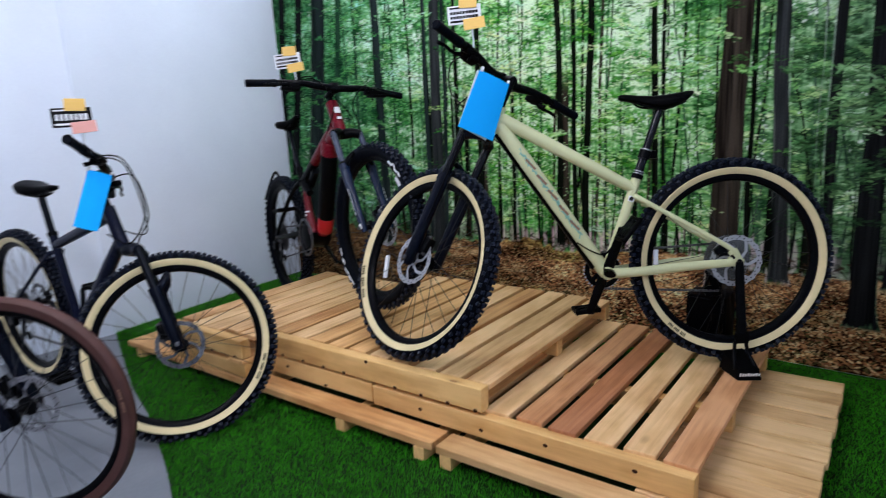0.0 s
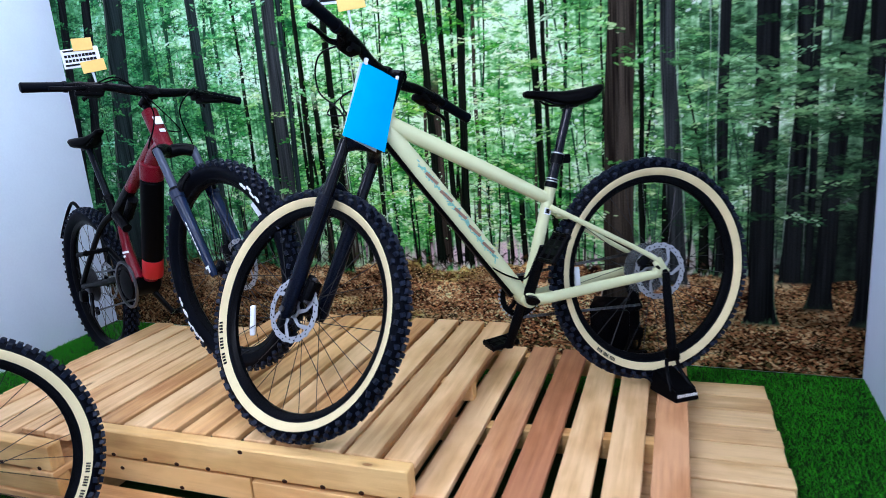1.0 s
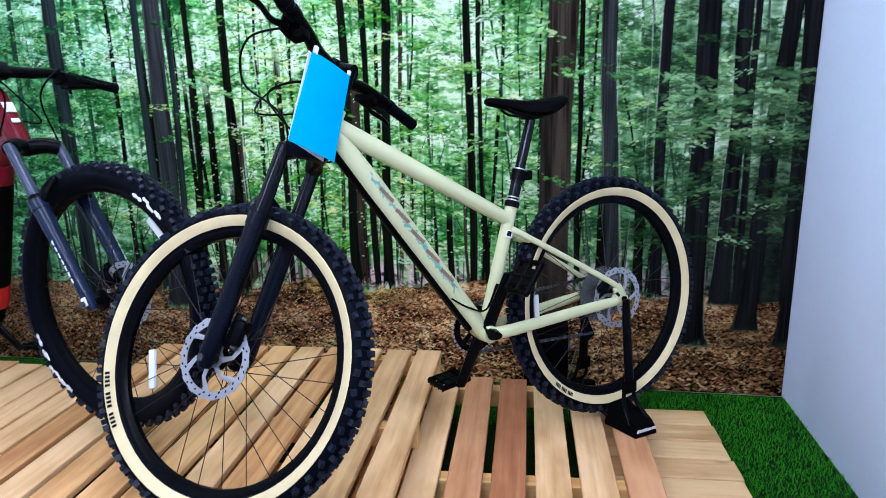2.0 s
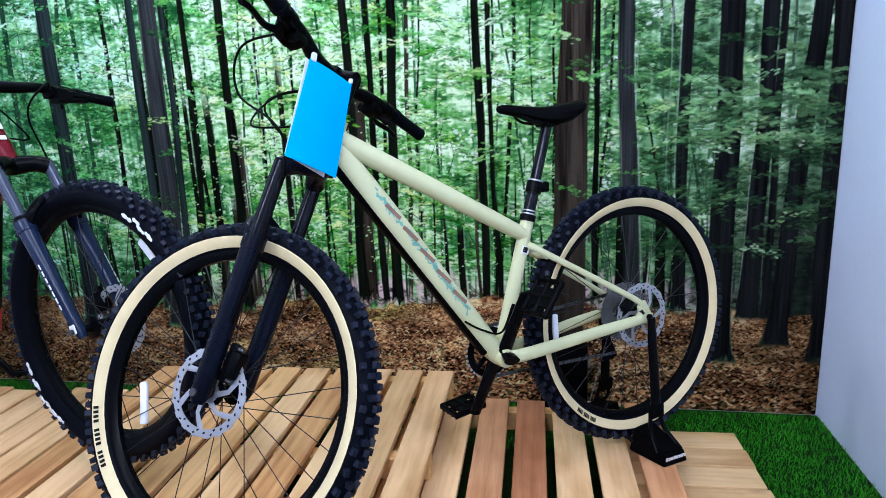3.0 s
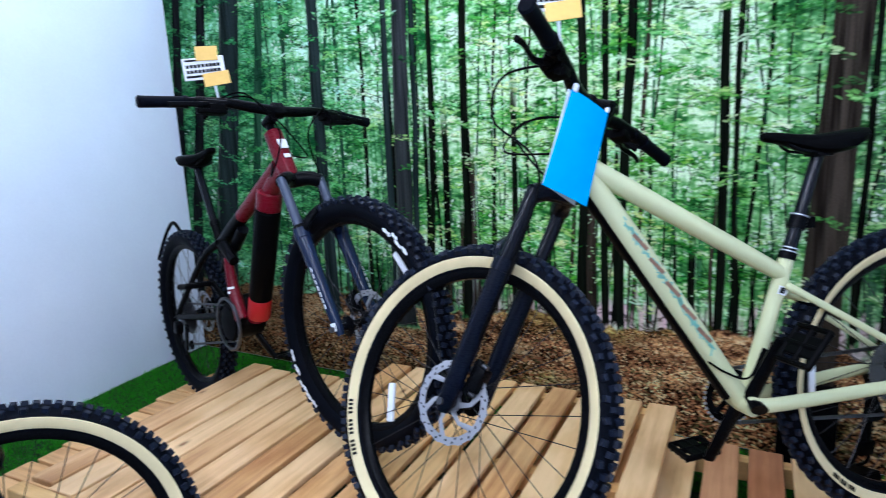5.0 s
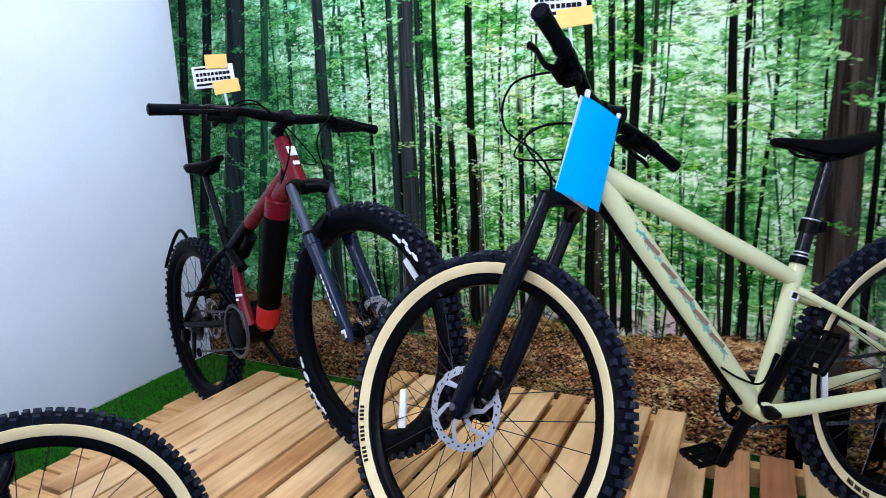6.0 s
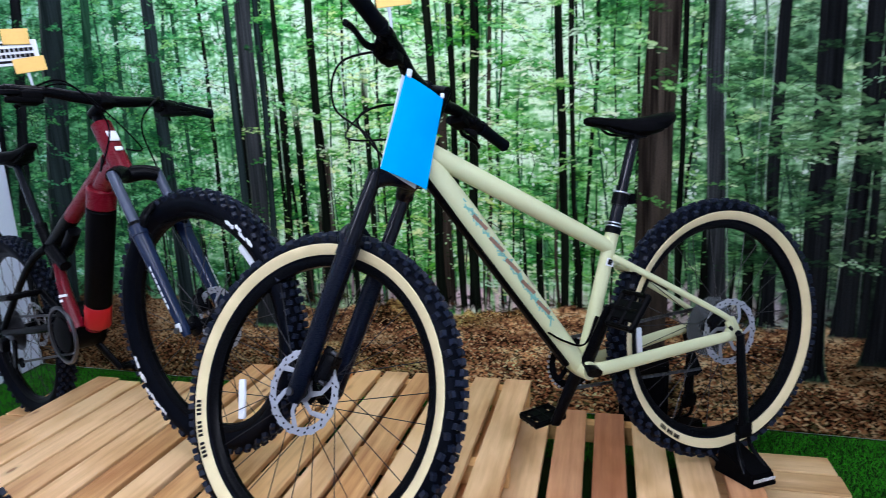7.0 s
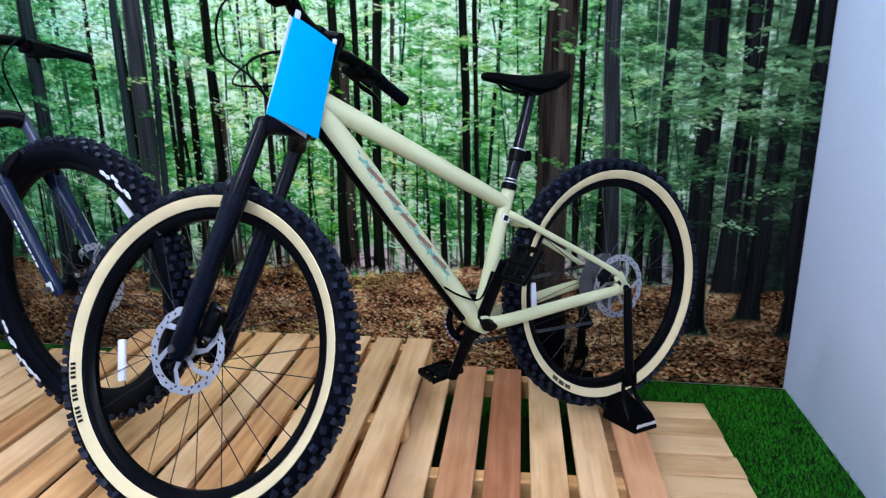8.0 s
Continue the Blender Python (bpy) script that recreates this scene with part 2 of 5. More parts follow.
def sweep(bm, pts, radii, seg=12, flat=1.0, smooth=0):
    """A round (or flattened) rod along a polyline; smooth: in-between steps of a curve through the points."""
    pts = [Vector(p) for p in pts]
    if isinstance(radii, (int, float)):
        radii = [radii] * len(pts)
    if smooth:
        out, rad = [], []
        for i in range(len(pts) - 1):
            p0, p1, p2, p3 = pts[max(i - 1, 0)], pts[i], pts[i + 1], pts[min(i + 2, len(pts) - 1)]
            for k in range(smooth):
                t = k / smooth
                out.append(0.5 * (2 * p1 + (p2 - p0) * t + (2 * p0 - 5 * p1 + 4 * p2 - p3) * t * t + (3 * p1 - p0 - 3 * p2 + p3) * t ** 3))
                rad.append(radii[i] * (1 - t) + radii[i + 1] * t)
        pts, radii = out + [pts[-1]], rad + [radii[-1]]
    rings, side = [], None
    for i, p in enumerate(pts):
        d = (pts[min(i + 1, len(pts) - 1)] - pts[max(i - 1, 0)]).normalized()
        if side is None:
            ref = Vector((0, 1, 0)) if abs(d.y) < 0.9 else Vector((1, 0, 0))
            side = (ref - d * ref.dot(d)).normalized()
        else:
            side = (side - d * side.dot(d)).normalized()
        up = d.cross(side)
        r = radii[i]
        rings.append(add_ring(bm, [p + side * (r * flat * math.cos(a)) + up * (r * math.sin(a)) for a in (2 * math.pi * k / seg for k in range(seg))]))
    skin(bm, rings)
    return bm


def rod(p0, p1, r0, r1=None, seg=14, flat=1.0):
    return sweep(bmesh.new(), [p0, p1], [r0, r0 if r1 is None else r1], seg, flat)


def revolve(bm, profile, seg, centre=(0, 0, 0), closed=False):
    """Turn a profile of (radius, y) round the y axis."""
    c = Vector(centre)
    rings = [add_ring(bm, [c + Vector((r * math.cos(a), y, r * math.sin(a))) for a in (2 * math.pi * k / seg for k in range(seg))]) for r, y in profile]
    skin(bm, rings + ([rings[0]] if closed else []), True, False)
    return bm


def block(bm, size, m=None, bevel=0.0, seg=1):
    got = bmesh.ops.create_cube(bm, size=1.0)["verts"]
    bmesh.ops.scale(bm, vec=size, verts=got)
    if bevel:
        faces = {f for v in got for f in v.link_faces}
        edges = list({e for f in faces for e in f.edges})
        res = bmesh.ops.bevel(bm, geom=edges, offset=bevel, segments=seg, affect="EDGES", profile=0.6)
        got = list({v for f in res["faces"] for v in f.verts} | {v for v in got if v.is_valid})
    if m is not None:
        bmesh.ops.transform(bm, matrix=m, verts=got)
    return bm


def one_block(size, m=None, bevel=0.002, seg=1):
    return block(bmesh.new(), size, m, bevel, seg)


def turned(bm, m):
    bmesh.ops.transform(bm, matrix=m, verts=bm.verts)
    return bm


# ---- room ----
MURAL_Y, RIGHT_X, LEFT_X = 3.77, 1.53, -2.395


def prism(name, corners, z0, z1, material, label, category=""):
    bm = bmesh.new()
    low, high = add_ring(bm, [(x, y, z0) for x, y in corners]), add_ring(bm, [(x, y, z1) for x, y in corners])
    skin(bm, [low, high])
    return tagged(new(name, mesh_from(name, bm, material, False)), label, category, kind="structure")


WALL_BEND, WALL_NOOK, WALL_END = (-2.215, 2.31), (-2.26, 1.78), (-2.45, -1.6)
prism("floor", [(-3.2, -1.7), (1.63, -1.7), (1.63, 3.9), (-3.2, 3.9)], -0.12, -0.006, M["concrete"], "smooth light grey concrete shop floor", "floor")
prism("ceiling", [(-3.2, -1.7), (1.63, -1.7), (1.63, 3.9), (-3.2, 3.9)], CEILING, CEILING + 0.1, M["ceiling"], "plain unseen ceiling, greyed to cut bounced light", "ceiling")
prism("wall_north", [(LEFT_X - 0.3, MURAL_Y + 0.004), (RIGHT_X + 0.1, MURAL_Y + 0.004), (RIGHT_X + 0.1, MURAL_Y + 0.12), (LEFT_X - 0.3, MURAL_Y + 0.12)],
      -0.01, CEILING, M["wall"], "white wall behind the forest mural", "wall")
prism("wall_east", [(RIGHT_X, -1.6), (RIGHT_X + 0.1, -1.6), (RIGHT_X + 0.1, MURAL_Y), (RIGHT_X, MURAL_Y)], -0.01, CEILING, M["wall_cool"],
      "smooth bluish-white painted wall", "wall")
prism("wall_west", [(LEFT_X, MURAL_Y), (LEFT_X - 0.1, MURAL_Y), (WALL_BEND[0] - 0.1, WALL_BEND[1] - 0.03), WALL_BEND], -0.01, CEILING, M["wall"],
      "bluish-white painted wall running into the mural corner", "wall")
prism("wall_west_2", [(WALL_BEND[0] - 0.006, WALL_BEND[1] - 0.004), (WALL_BEND[0] - 0.11, WALL_BEND[1] + 0.06), (WALL_NOOK[0] - 0.1, WALL_NOOK[1] + 0.06), WALL_NOOK],
      -0.01, CEILING, M["wall"], "white painted return of the wall at its corner", "wall")
prism("wall_west_3", [(WALL_NOOK[0] - 0.004, WALL_NOOK[1] - 0.004), (WALL_NOOK[0] - 0.1, WALL_NOOK[1] + 0.05), (WALL_END[0] - 0.1, WALL_END[1]), WALL_END],
      -0.01, CEILING, M["wall"], "white painted wall behind the parked bikes", "wall")
prism("wall_south", [(-2.6, -1.7), (1.63, -1.7), (1.63, -1.6), (-2.6, -1.6)], -0.01, CEILING, M["wall_grey"], "unseen wall closing the shop, dark grey to cut bounced light", "wall")


def tube_lamp(x, y):
    """An unseen batten on two wires with a bare tube under it, added above the walk."""
    lamp = thing("added_ceiling_light", "unseen white hanging batten with a lit LED tube, added to light the room", "ceiling lamp", pose(x, y, CEILING), "ceiling lights")
    part("batten", one_block((1.24, 0.06, 0.035), pose(0, 0, -0.14), 0.006), M["lamp_frame"], lamp)
    part("tube", sweep(bmesh.new(), [(-0.58, 0, -0.172), (0.58, 0, -0.172)], 0.013, 12), glow("lamp_tube", (0.80, 0.92, 1.0), 6.0), lamp)
    for dx in (-0.45, 0.45):
        part("wire", sweep(bmesh.new(), [(dx, 0, -0.125), (dx, 0, 0.0)], 0.002, 6), M["lamp_frame"], lamp)


for lx, ly, watts in LAMPS:
    added_room_lights(lx, ly, watts)
    tube_lamp(lx, ly)


# ---- forest mural ----
def smooth_noise(w, h, cw, ch, seed):
    """Smooth random field of h x w samples, with cells of about cw x ch samples."""
    rng = np.random.default_rng(seed)
    gw, gh = int(w / cw) + 3, int(h / ch) + 3
    grid = rng.random((gh, gw))
    x, y = np.arange(w) / cw, np.arange(h) / ch
    xi, yi = x.astype(int), y.astype(int)
    fx, fy = x - xi, y - yi
    fx, fy = fx * fx * (3 - 2 * fx), fy * fy * (3 - 2 * fy)
    a, b = grid[yi][:, xi], grid[yi][:, xi + 1]
    c, d = grid[yi + 1][:, xi], grid[yi + 1][:, xi + 1]
    top, bot = a + (b - a) * fx, c + (d - c) * fx
    return top + (bot - top) * fy[:, None]


def blend(col, mask, rgb):
    col += (np.asarray(rgb) - col) * mask[..., None]


def srgb(r, g, b):
    """Linear colour of a printed ink given as 0 to 255."""
    return np.array([((v / 255 + 0.055) / 1.055) ** 2.4 for v in (r, g, b)])


# trunks: x at 1.6 m, x at 0.4 m, width, foot's height, tone
TRUNKS_RIGHT = [
    (0.675, 0.637, 0.115, 0.16, 2), (0.830, 0.866, 0.058, 0.34, 1), (1.033, 1.031, 0.037, 0.38, 3), (1.165, 1.174, 0.080, 0.19, 3), (1.289, 1.273, 0.054, 0.36, 3),
    (1.443, 1.376, 0.060, 0.26, 3), (1.490, 1.520, 0.068, 0.20, 3), (0.015, -0.022, 0.036, 0.40, 0), (-0.160, -0.155, 0.036, 0.40, 0), (-0.081, -0.068, 0.026, 0.40, 0),
    (0.322, 0.336, 0.030, 0.39, 0), (0.358, 0.388, 0.019, 0.40, 0), (0.732, 0.742, 0.020, 0.42, 0), (1.329, 1.324, 0.024, 0.36, 3)]
SAPLINGS_RIGHT = [
    (0.793, 0.744, 0.010, 0.42, 0), (0.790, 1.040, 0.008, 0.60, 0), (0.960, 1.150, 0.009, 0.45, 4), (0.372, 0.378, 0.009, 0.43, 0), (0.461, 0.394, 0.014, 0.42, 0), (0.411, 0.510, 0.008, 0.50, 4),
    (0.516, 0.537, 0.006, 0.44, 0), (0.579, 0.614, 0.009, 0.43, 0), (-0.023, -0.060, 0.015, 0.70, 0), (0.084, 0.029, 0.016, 0.42, 2), (0.121, 0.081, 0.008, 0.42, 0), (-0.165, -0.202, 0.016, 0.42, 2)]
TRUNKS_LEFT = [
    (-0.942, -0.984, 0.083, 0.28, 1), (-1.026, -1.036, 0.036, 0.36, 5), (-0.885, -0.915, 0.030, 0.38, 5), (-1.411, -1.415, 0.072, 0.30, 5), (-0.645, -0.663, 0.037, 0.36, 0),
    (-1.955, -2.141, 0.150, 0.22, 5), (-2.160, -2.380, 0.075, 0.30, 3), (-1.755, -1.930, 0.054, 0.36, 4), (-0.800, -0.838, 0.024, 0.40, 0), (-2.330, -2.480, 0.070, 0.30, 3)]
SAPLINGS_LEFT = [
    (-1.600, -1.635, 0.026, 0.40, 4), (-1.154, -1.164, 0.022, 0.40, 0), (-1.282, -1.310, 0.020, 0.42, 4), (-1.339, -1.500, 0.017, 0.60, 4), (-0.811, -0.773, 0.015, 0.44, 0), (-0.864, -0.922, 0.011, 0.44, 0),
    (-0.500, -0.556, 0.012, 0.42, 0), (-0.367, -0.383, 0.011, 0.43, 0), (-1.700, -1.720, 0.013, 0.43, 4), (-0.260, -0.285, 0.009, 0.43, 4), (-0.435, -0.440, 0.008, 0.44, 4), (-0.575, -0.610, 0.009, 0.44, 4)]
OPEN_AT = (-2.4, -1.9, -1.5, -1.2, -0.9, -0.6, -0.2, 0.1, 0.4, 0.6, 0.8, 1.0, 1.15, 1.35, 1.53)
OPEN = (0.58, 0.71, 0.85, 0.97, 1.09, 1.17, 1.23, 1.18, 1.04, 0.90, 0.86, 0.90, 0.88, 0.84, 0.70)


def forest_picture(w, h, x0, x1, z1):
    """Colours of a beech wood: lit leaves above, dark trunks, a floor of fallen leaves."""
    rng = np.random.default_rng(5)
    xs, zs = np.linspace(x0, x1, w), np.linspace(0, z1, h)
    X, Z = np.meshgrid(xs, zs)
    step = (x1 - x0) / (w - 1)

    def field(cx, cz, seed):
        return smooth_noise(w, h, cx / step, cz / step, seed)

    def toned(t, stops, tones):
        return np.stack([np.interp(t, stops, tones[:, k]) for k in range(3)], -1)

    open_wood = np.interp(X, OPEN_AT, OPEN)
    patch = 0.55 * field(0.30, 0.17, 1) + 0.45 * field(0.12, 0.06, 6)
    # depth of the wood: misty green light between far leaves
    v = 0.50 * patch + 0.26 * field(0.055, 0.022, 2) + 0.24 * field(0.018, 0.009, 3)
    v = (v - 0.5) * 2.5 + 0.50 + 0.45 * (field(0.011, 0.45, 14) - 0.5)
    light = open_wood * (0.22 + 0.82 * np.clip(v, 0, 1.25)) * np.interp(Z, (0.4, 0.7, 1.0, 1.5, 2.0), (0.80, 0.86, 0.95, 1.06, 1.0))
    DEPTH = np.array([srgb(12, 30, 18), srgb(36, 74, 46), srgb(78, 130, 82), srgb(128, 178, 128), srgb(176, 214, 176), srgb(222, 244, 224)])
    col = toned(light, (0.0, 0.2, 0.45, 0.7, 0.88, 1.06), DEPTH)
    col *= np.array((1.03, 1.0, 0.88))
    mint = np.clip((-X - 0.5) / 1.2, 0, 1) * 0.7 + np.clip((Z - 1.15) / 0.5, 0, 1) * 0.15
    col *= 1 + mint[..., None] * np.array((-0.16, 0.0, 0.24))
    low = np.exp(-((Z - 0.455) / 0.060) ** 2) * np.clip(field(0.030, 0.12, 9) * 3.4 - 1.25, 0, 1) * np.clip(field(0.16, 0.3, 16) * 5.0 - 1.4, 0, 1) * np.interp(X, (-1.3, -0.6, -0.2, 0.35, 0.7, 1.15, 1.3), (0.0, 0.45, 1.0, 1.0, 0.7, 0.5, 0.0))
    blend(col, low * 0.95, srgb(232, 208, 214))
    bark = field(0.005, 0.14, 11) * 0.55 + field(0.016, 0.3, 12) * 0.45
    BARK = {0: (srgb(5, 8, 6), srgb(24, 28, 22)), 1: (srgb(24, 28, 28), srgb(64, 66, 68)), 2: (srgb(24, 20, 18), srgb(74, 66, 57)), 3: (srgb(11, 13, 15), srgb(34, 36, 38)),
            4: (srgb(22, 46, 32), srgb(52, 84, 62)), 5: (srgb(18, 25, 24), srgb(48, 58, 58))}

    def stem(xt, xb, width, foot, tone, seed, far=0.0, top=9.0):
        a, b = sorted((xt + (xt - xb) * 0.5, xb - (xt - xb) * 0.4))
        i0, i1 = max(0, int((a - width * 1.2 - 0.03 - x0) / step)), min(w, int((b + width * 1.2 + 0.03 - x0) / step) + 1)
        if i1 <= i0:
            return
        px, pz, bk = X[:, i0:i1], Z[:, i0:i1], bark[:, i0:i1]
        thin = max(0.0, 0.022 - width)
        xc = xb + (xt - xb) * (pz - 0.4) / 1.2 + (0.0045 + 0.42 * thin) * np.sin(pz * 4.7 + seed * 1.7) + (0.0015 + 0.15 * thin) * np.sin(pz * 13 + seed)
        flare = np.exp(-np.clip(pz - foot, 0, None) / 0.09)
        hw = width * 0.5 * (1 + 0.12 * (0.9 - pz) + 0.5 * flare * (width > 0.03))
        d = np.abs(px - xc + (bk - 0.5) * min(0.006, width * 0.3))
        mask = np.clip((hw - d) / 0.003 + 0.5, 0, 1) * np.clip((pz - foot + (bk - 0.5) * 0.05) / 0.02, 0, 1) * np.clip((top - pz) / 0.15, 0, 1)
        side = np.clip((px - xc) / (hw + 1e-4), -1, 1)
        if width > 0.019 and far == 0.0:         # light breaks through beside the stem
            beam = np.clip(1 - np.abs(px - xc + (hw + 0.0035) * (1 if seed % 2 else -1)) / 0.0045, 0, 1) * np.clip(bk * 5.0 - 2.7, 0, 1) * np.clip((pz - foot - 0.05) / 0.1, 0, 1)
            sub = col[:, i0:i1]
            sub += (srgb(188, 206, 190) * np.clip(open_wood[:, i0:i1] - 0.25, 0, 1)[..., None] - sub) * (beam * np.clip(open_wood[:, i0:i1] - 0.2, 0, 0.8))[..., None]
        lo, hi = BARK[tone]
        k = np.clip(bk * 1.2 - 0.25 + 0.28 * (1 - np.abs(side - 0.15)) - 0.12, 0, 1)
        c = lo + (hi - lo) * k[..., None] + far * srgb(62, 96, 66)
        if width > 0.05 and tone in (1, 5):      # the pale rim of a lit trunk
            c = c + (np.clip(1 - np.abs(side + 0.9) * 7, 0, 1) * np.clip(bk * 2.4 - 0.7, 0, 1))[..., None] * srgb(84, 90, 82)
        col[:, i0:i1] += (c - col[:, i0:i1]) * mask[..., None]

    def dab(cx, cz, rx, rz, slope, tone, opacity):
        i0, i1 = max(0, int((cx - x0 - rx) / step)), int((cx - x0 + rx) / step) + 2
        tall = rz + abs(slope) * rx
        j0, j1 = max(0, int((cz - tall) / step)), int((cz + tall) / step) + 2
        if i0 >= w or j0 >= h or i1 <= i0 or j1 <= j0:
            return
        px, pz = X[j0:j1, i0:i1] - cx, Z[j0:j1, i0:i1] - cz
        q = (px / rx) ** 2 + ((pz - slope * px) / rz) ** 2
        sub = col[j0:j1, i0:i1]
        sub += (tone - sub) * (np.clip(1.7 - q * 1.7, 0, 1) * opacity)[..., None]

    LEAF_AT = (0.0, 0.22, 0.45, 0.68, 0.88, 1.05)
    LEAF = np.array([srgb(8, 22, 11), srgb(34, 76, 38), srgb(78, 140, 70), srgb(130, 190, 108), srgb(176, 218, 152), srgb(216, 240, 202)])

    def sprays(count, seed, opacity, zlo, zhi, left=x0, right=x1, gain=1.0, size=1.0):
        """Level fans of beech leaves, lit above and dark beneath, each fan of one light."""
        r = np.random.default_rng(seed)
        for _ in range(count):
            sx, sz = r.uniform(left, right), r.uniform(zlo, zhi)
            reach, tilt = r.uniform(0.030, 0.105) * size, r.normal(-0.05, 0.20)
            p = patch[min(h - 1, int(sz / step)), min(w - 1, int((sx - x0) / step))]
            lit = gain * float(np.interp(sx, OPEN_AT, OPEN)) * (0.12 + 0.90 * r.beta(1.35, 1.35)) * (0.30 + 1.40 * p)
            cold = min(1.0, max(0.0, (-sx - 0.5) / 1.2) * 0.7 + max(0.0, (sz - 1.15) / 0.5) * 0.15)
            warm = np.array((r.uniform(0.80, 1.25) * (1 - 0.2 * cold), 1.0, r.uniform(0.75, 1.10) * (1 + 0.45 * cold)))
            n = int(r.integers(12, 30))
            us = np.clip(r.normal(0, 0.55, n), -1.3, 1.3)
            for u in us[: n // 3]:               # the shade under the fan
                t = max(0.0, lit * 0.32 * r.uniform(0.6, 1.3))
                dab(sx + u * reach, sz + (tilt * u - 0.22 * u * u) * reach - r.uniform(0.004, 0.014), r.uniform(0.009, 0.022) * size, r.uniform(0.0026, 0.0050), tilt * 0.6 + r.normal(0, 0.12),
                    np.array([np.interp(t, LEAF_AT, LEAF[:, k]) for k in range(3)]) * warm, opacity * r.uniform(0.5, 0.95))
            for u in us:
                t = max(0.0, lit * r.uniform(0.72, 1.28))
                dab(sx + u * reach, sz + (tilt * u - 0.22 * u * u) * reach + r.normal(0, 0.0045 + 0.05 * reach), r.uniform(0.006, 0.016) * size, r.uniform(0.0026, 0.0058) * size, tilt * 0.6 + r.normal(0, 0.22),
                    np.array([np.interp(t, LEAF_AT, LEAF[:, k]) for k in range(3)]) * warm, opacity * r.uniform(0.45, 1.0))

    def sky(count, seed, zlo, zhi):
        """Holes in the leaves where the bright sky comes through."""
        r = np.random.default_rng(seed)
        for _ in range(count):
            sx, sz = r.uniform(x0, x1), r.uniform(zlo, zhi)
            e = float(np.interp(sx, OPEN_AT, OPEN))
            if r.random() > e ** 2.2 or patch[min(h - 1, int(sz / step)), min(w - 1, int((sx - x0) / step))] < 0.44:
                continue
            tone = srgb(228, 242, 224) * min(1.0, 0.25 + 0.75 * e)
            for _ in range(int(r.integers(3, 9))):
                dab(sx + r.normal(0, 0.014), sz + r.normal(0, 0.016), r.uniform(0.003, 0.011), r.uniform(0.003, 0.009), r.normal(0, 0.3), tone, r.uniform(0.35, 0.9))

    def twig(x, z, ang, ln, seed, dark=0.9):
        r, n = np.random.default_rng(seed), int(ln / 0.006)
        bend = r.normal(0, 1.0)
        for k in range(n):
            s = k / n
            dab(x, z, 0.0046, 0.0027 - 0.0013 * s, max(-2.5, min(2.5, math.tan(ang))) * 0.7, srgb(9, 17, 10), dark * (1 - 0.35 * s))
            ang += bend * 0.006 / ln + r.normal(0, 0.07)
            x, z = x + 0.006 * math.cos(ang), z + 0.006 * math.sin(ang)

    for i in range(70):                          # far thin stems in the mist
        x = rng.uniform(x0, x1)
        stem(x + rng.normal(0, 0.03), x, rng.uniform(0.004, 0.011), rng.uniform(0.41, 0.45), (0, 4, 4)[i % 3], i, rng.uniform(0.4, 1.3) * max(0.1, 1 - abs(x - 0.1) / 2.0), rng.uniform(0.9, 2.2))
    sprays(1150, 21, 0.80, 0.50, z1)
    sky(1000, 24, 0.62, z1)
    for i, t in enumerate(SAPLINGS_LEFT + SAPLINGS_RIGHT):
        stem(*t, i)
    for i in range(230):                         # twigs off the stems
        twig(rng.uniform(x0, x1), rng.uniform(0.62, z1), rng.uniform(0.15, 1.2) if i % 2 else math.pi - rng.uniform(0.15, 1.2), rng.uniform(0.06, 0.28), 300 + i)
    sprays(1250, 22, 0.85, 0.50, z1, gain=1.05)
    strips = np.clip(field(0.012, 0.09, 10) * 4.0 - 1.4, 0, 1) * np.clip(field(0.13, 0.30, 15) * 5.0 - 1.5, 0, 1) * np.clip((0.52 - Z + 0.14 * (field(0.02, 0.03, 13) - 0.5)) / 0.04, 0, 1) * np.interp(X, (-0.9, -0.4, 0.0, 0.4, 0.9, 1.2), (0, 0.6, 1.0, 1.0, 0.7, 0.0))
    blend(col, strips * 0.75, srgb(236, 206, 210))
    for i in range(64):                          # stems cut against the low light, some stout
        x = rng.uniform(-1.6, 1.2)
        stem(x + rng.normal(0, 0.02), x, rng.uniform(0.005, 0.013) if i % 4 else rng.uniform(0.018, 0.036), rng.uniform(0.375, 0.42), (0, 0, 2)[i % 3], i + 50, 0.0, rng.uniform(0.58, 1.0) if i % 4 else rng.uniform(0.8, 1.5))
    r = np.random.default_rng(52)
    for _ in range(900):                         # brush and ferns at the edge of the leaves
        dab(r.uniform(x0, 1.25), r.normal(0.425, 0.022), r.uniform(0.006, 0.022), r.uniform(0.003, 0.008), r.normal(0, 0.6), (srgb(20, 28, 14), srgb(52, 62, 30), srgb(64, 44, 32), srgb(12, 12, 9))[r.integers(4)] * 1.0, r.uniform(0.5, 0.9))
    # the print darkens towards its lower right corner
    corner_dark = np.clip((X - 1.08) / 0.22, 0, 1) * np.clip((1.02 - Z) / 0.35, 0, 1)
    blend(col, corner_dark * 0.92, srgb(17, 16, 20))
    r = np.random.default_rng(61)
    for _ in range(9000):                        # single leaves, lit or against the light
        cx, cz = r.uniform(x0, x1), r.uniform(0.52, z1)
        e, p = float(np.interp(cx, OPEN_AT, OPEN)), patch[min(h - 1, int(cz / step)), min(w - 1, int((cx - x0) / step))]
        t = (r.uniform(0.75, 1.05) * e * (0.5 + 0.9 * p)) if r.random() < 0.55 else r.uniform(0.0, 0.25)
        dab(cx, cz, r.uniform(0.0035, 0.0075), r.uniform(0.0022, 0.0036), r.normal(0, 0.35), np.array([np.interp(t, LEAF_AT, LEAF[:, k]) for k in range(3)]), r.uniform(0.5, 0.9) * min(1.0, 1.5 - cx if cx > 0.9 else 1.0))
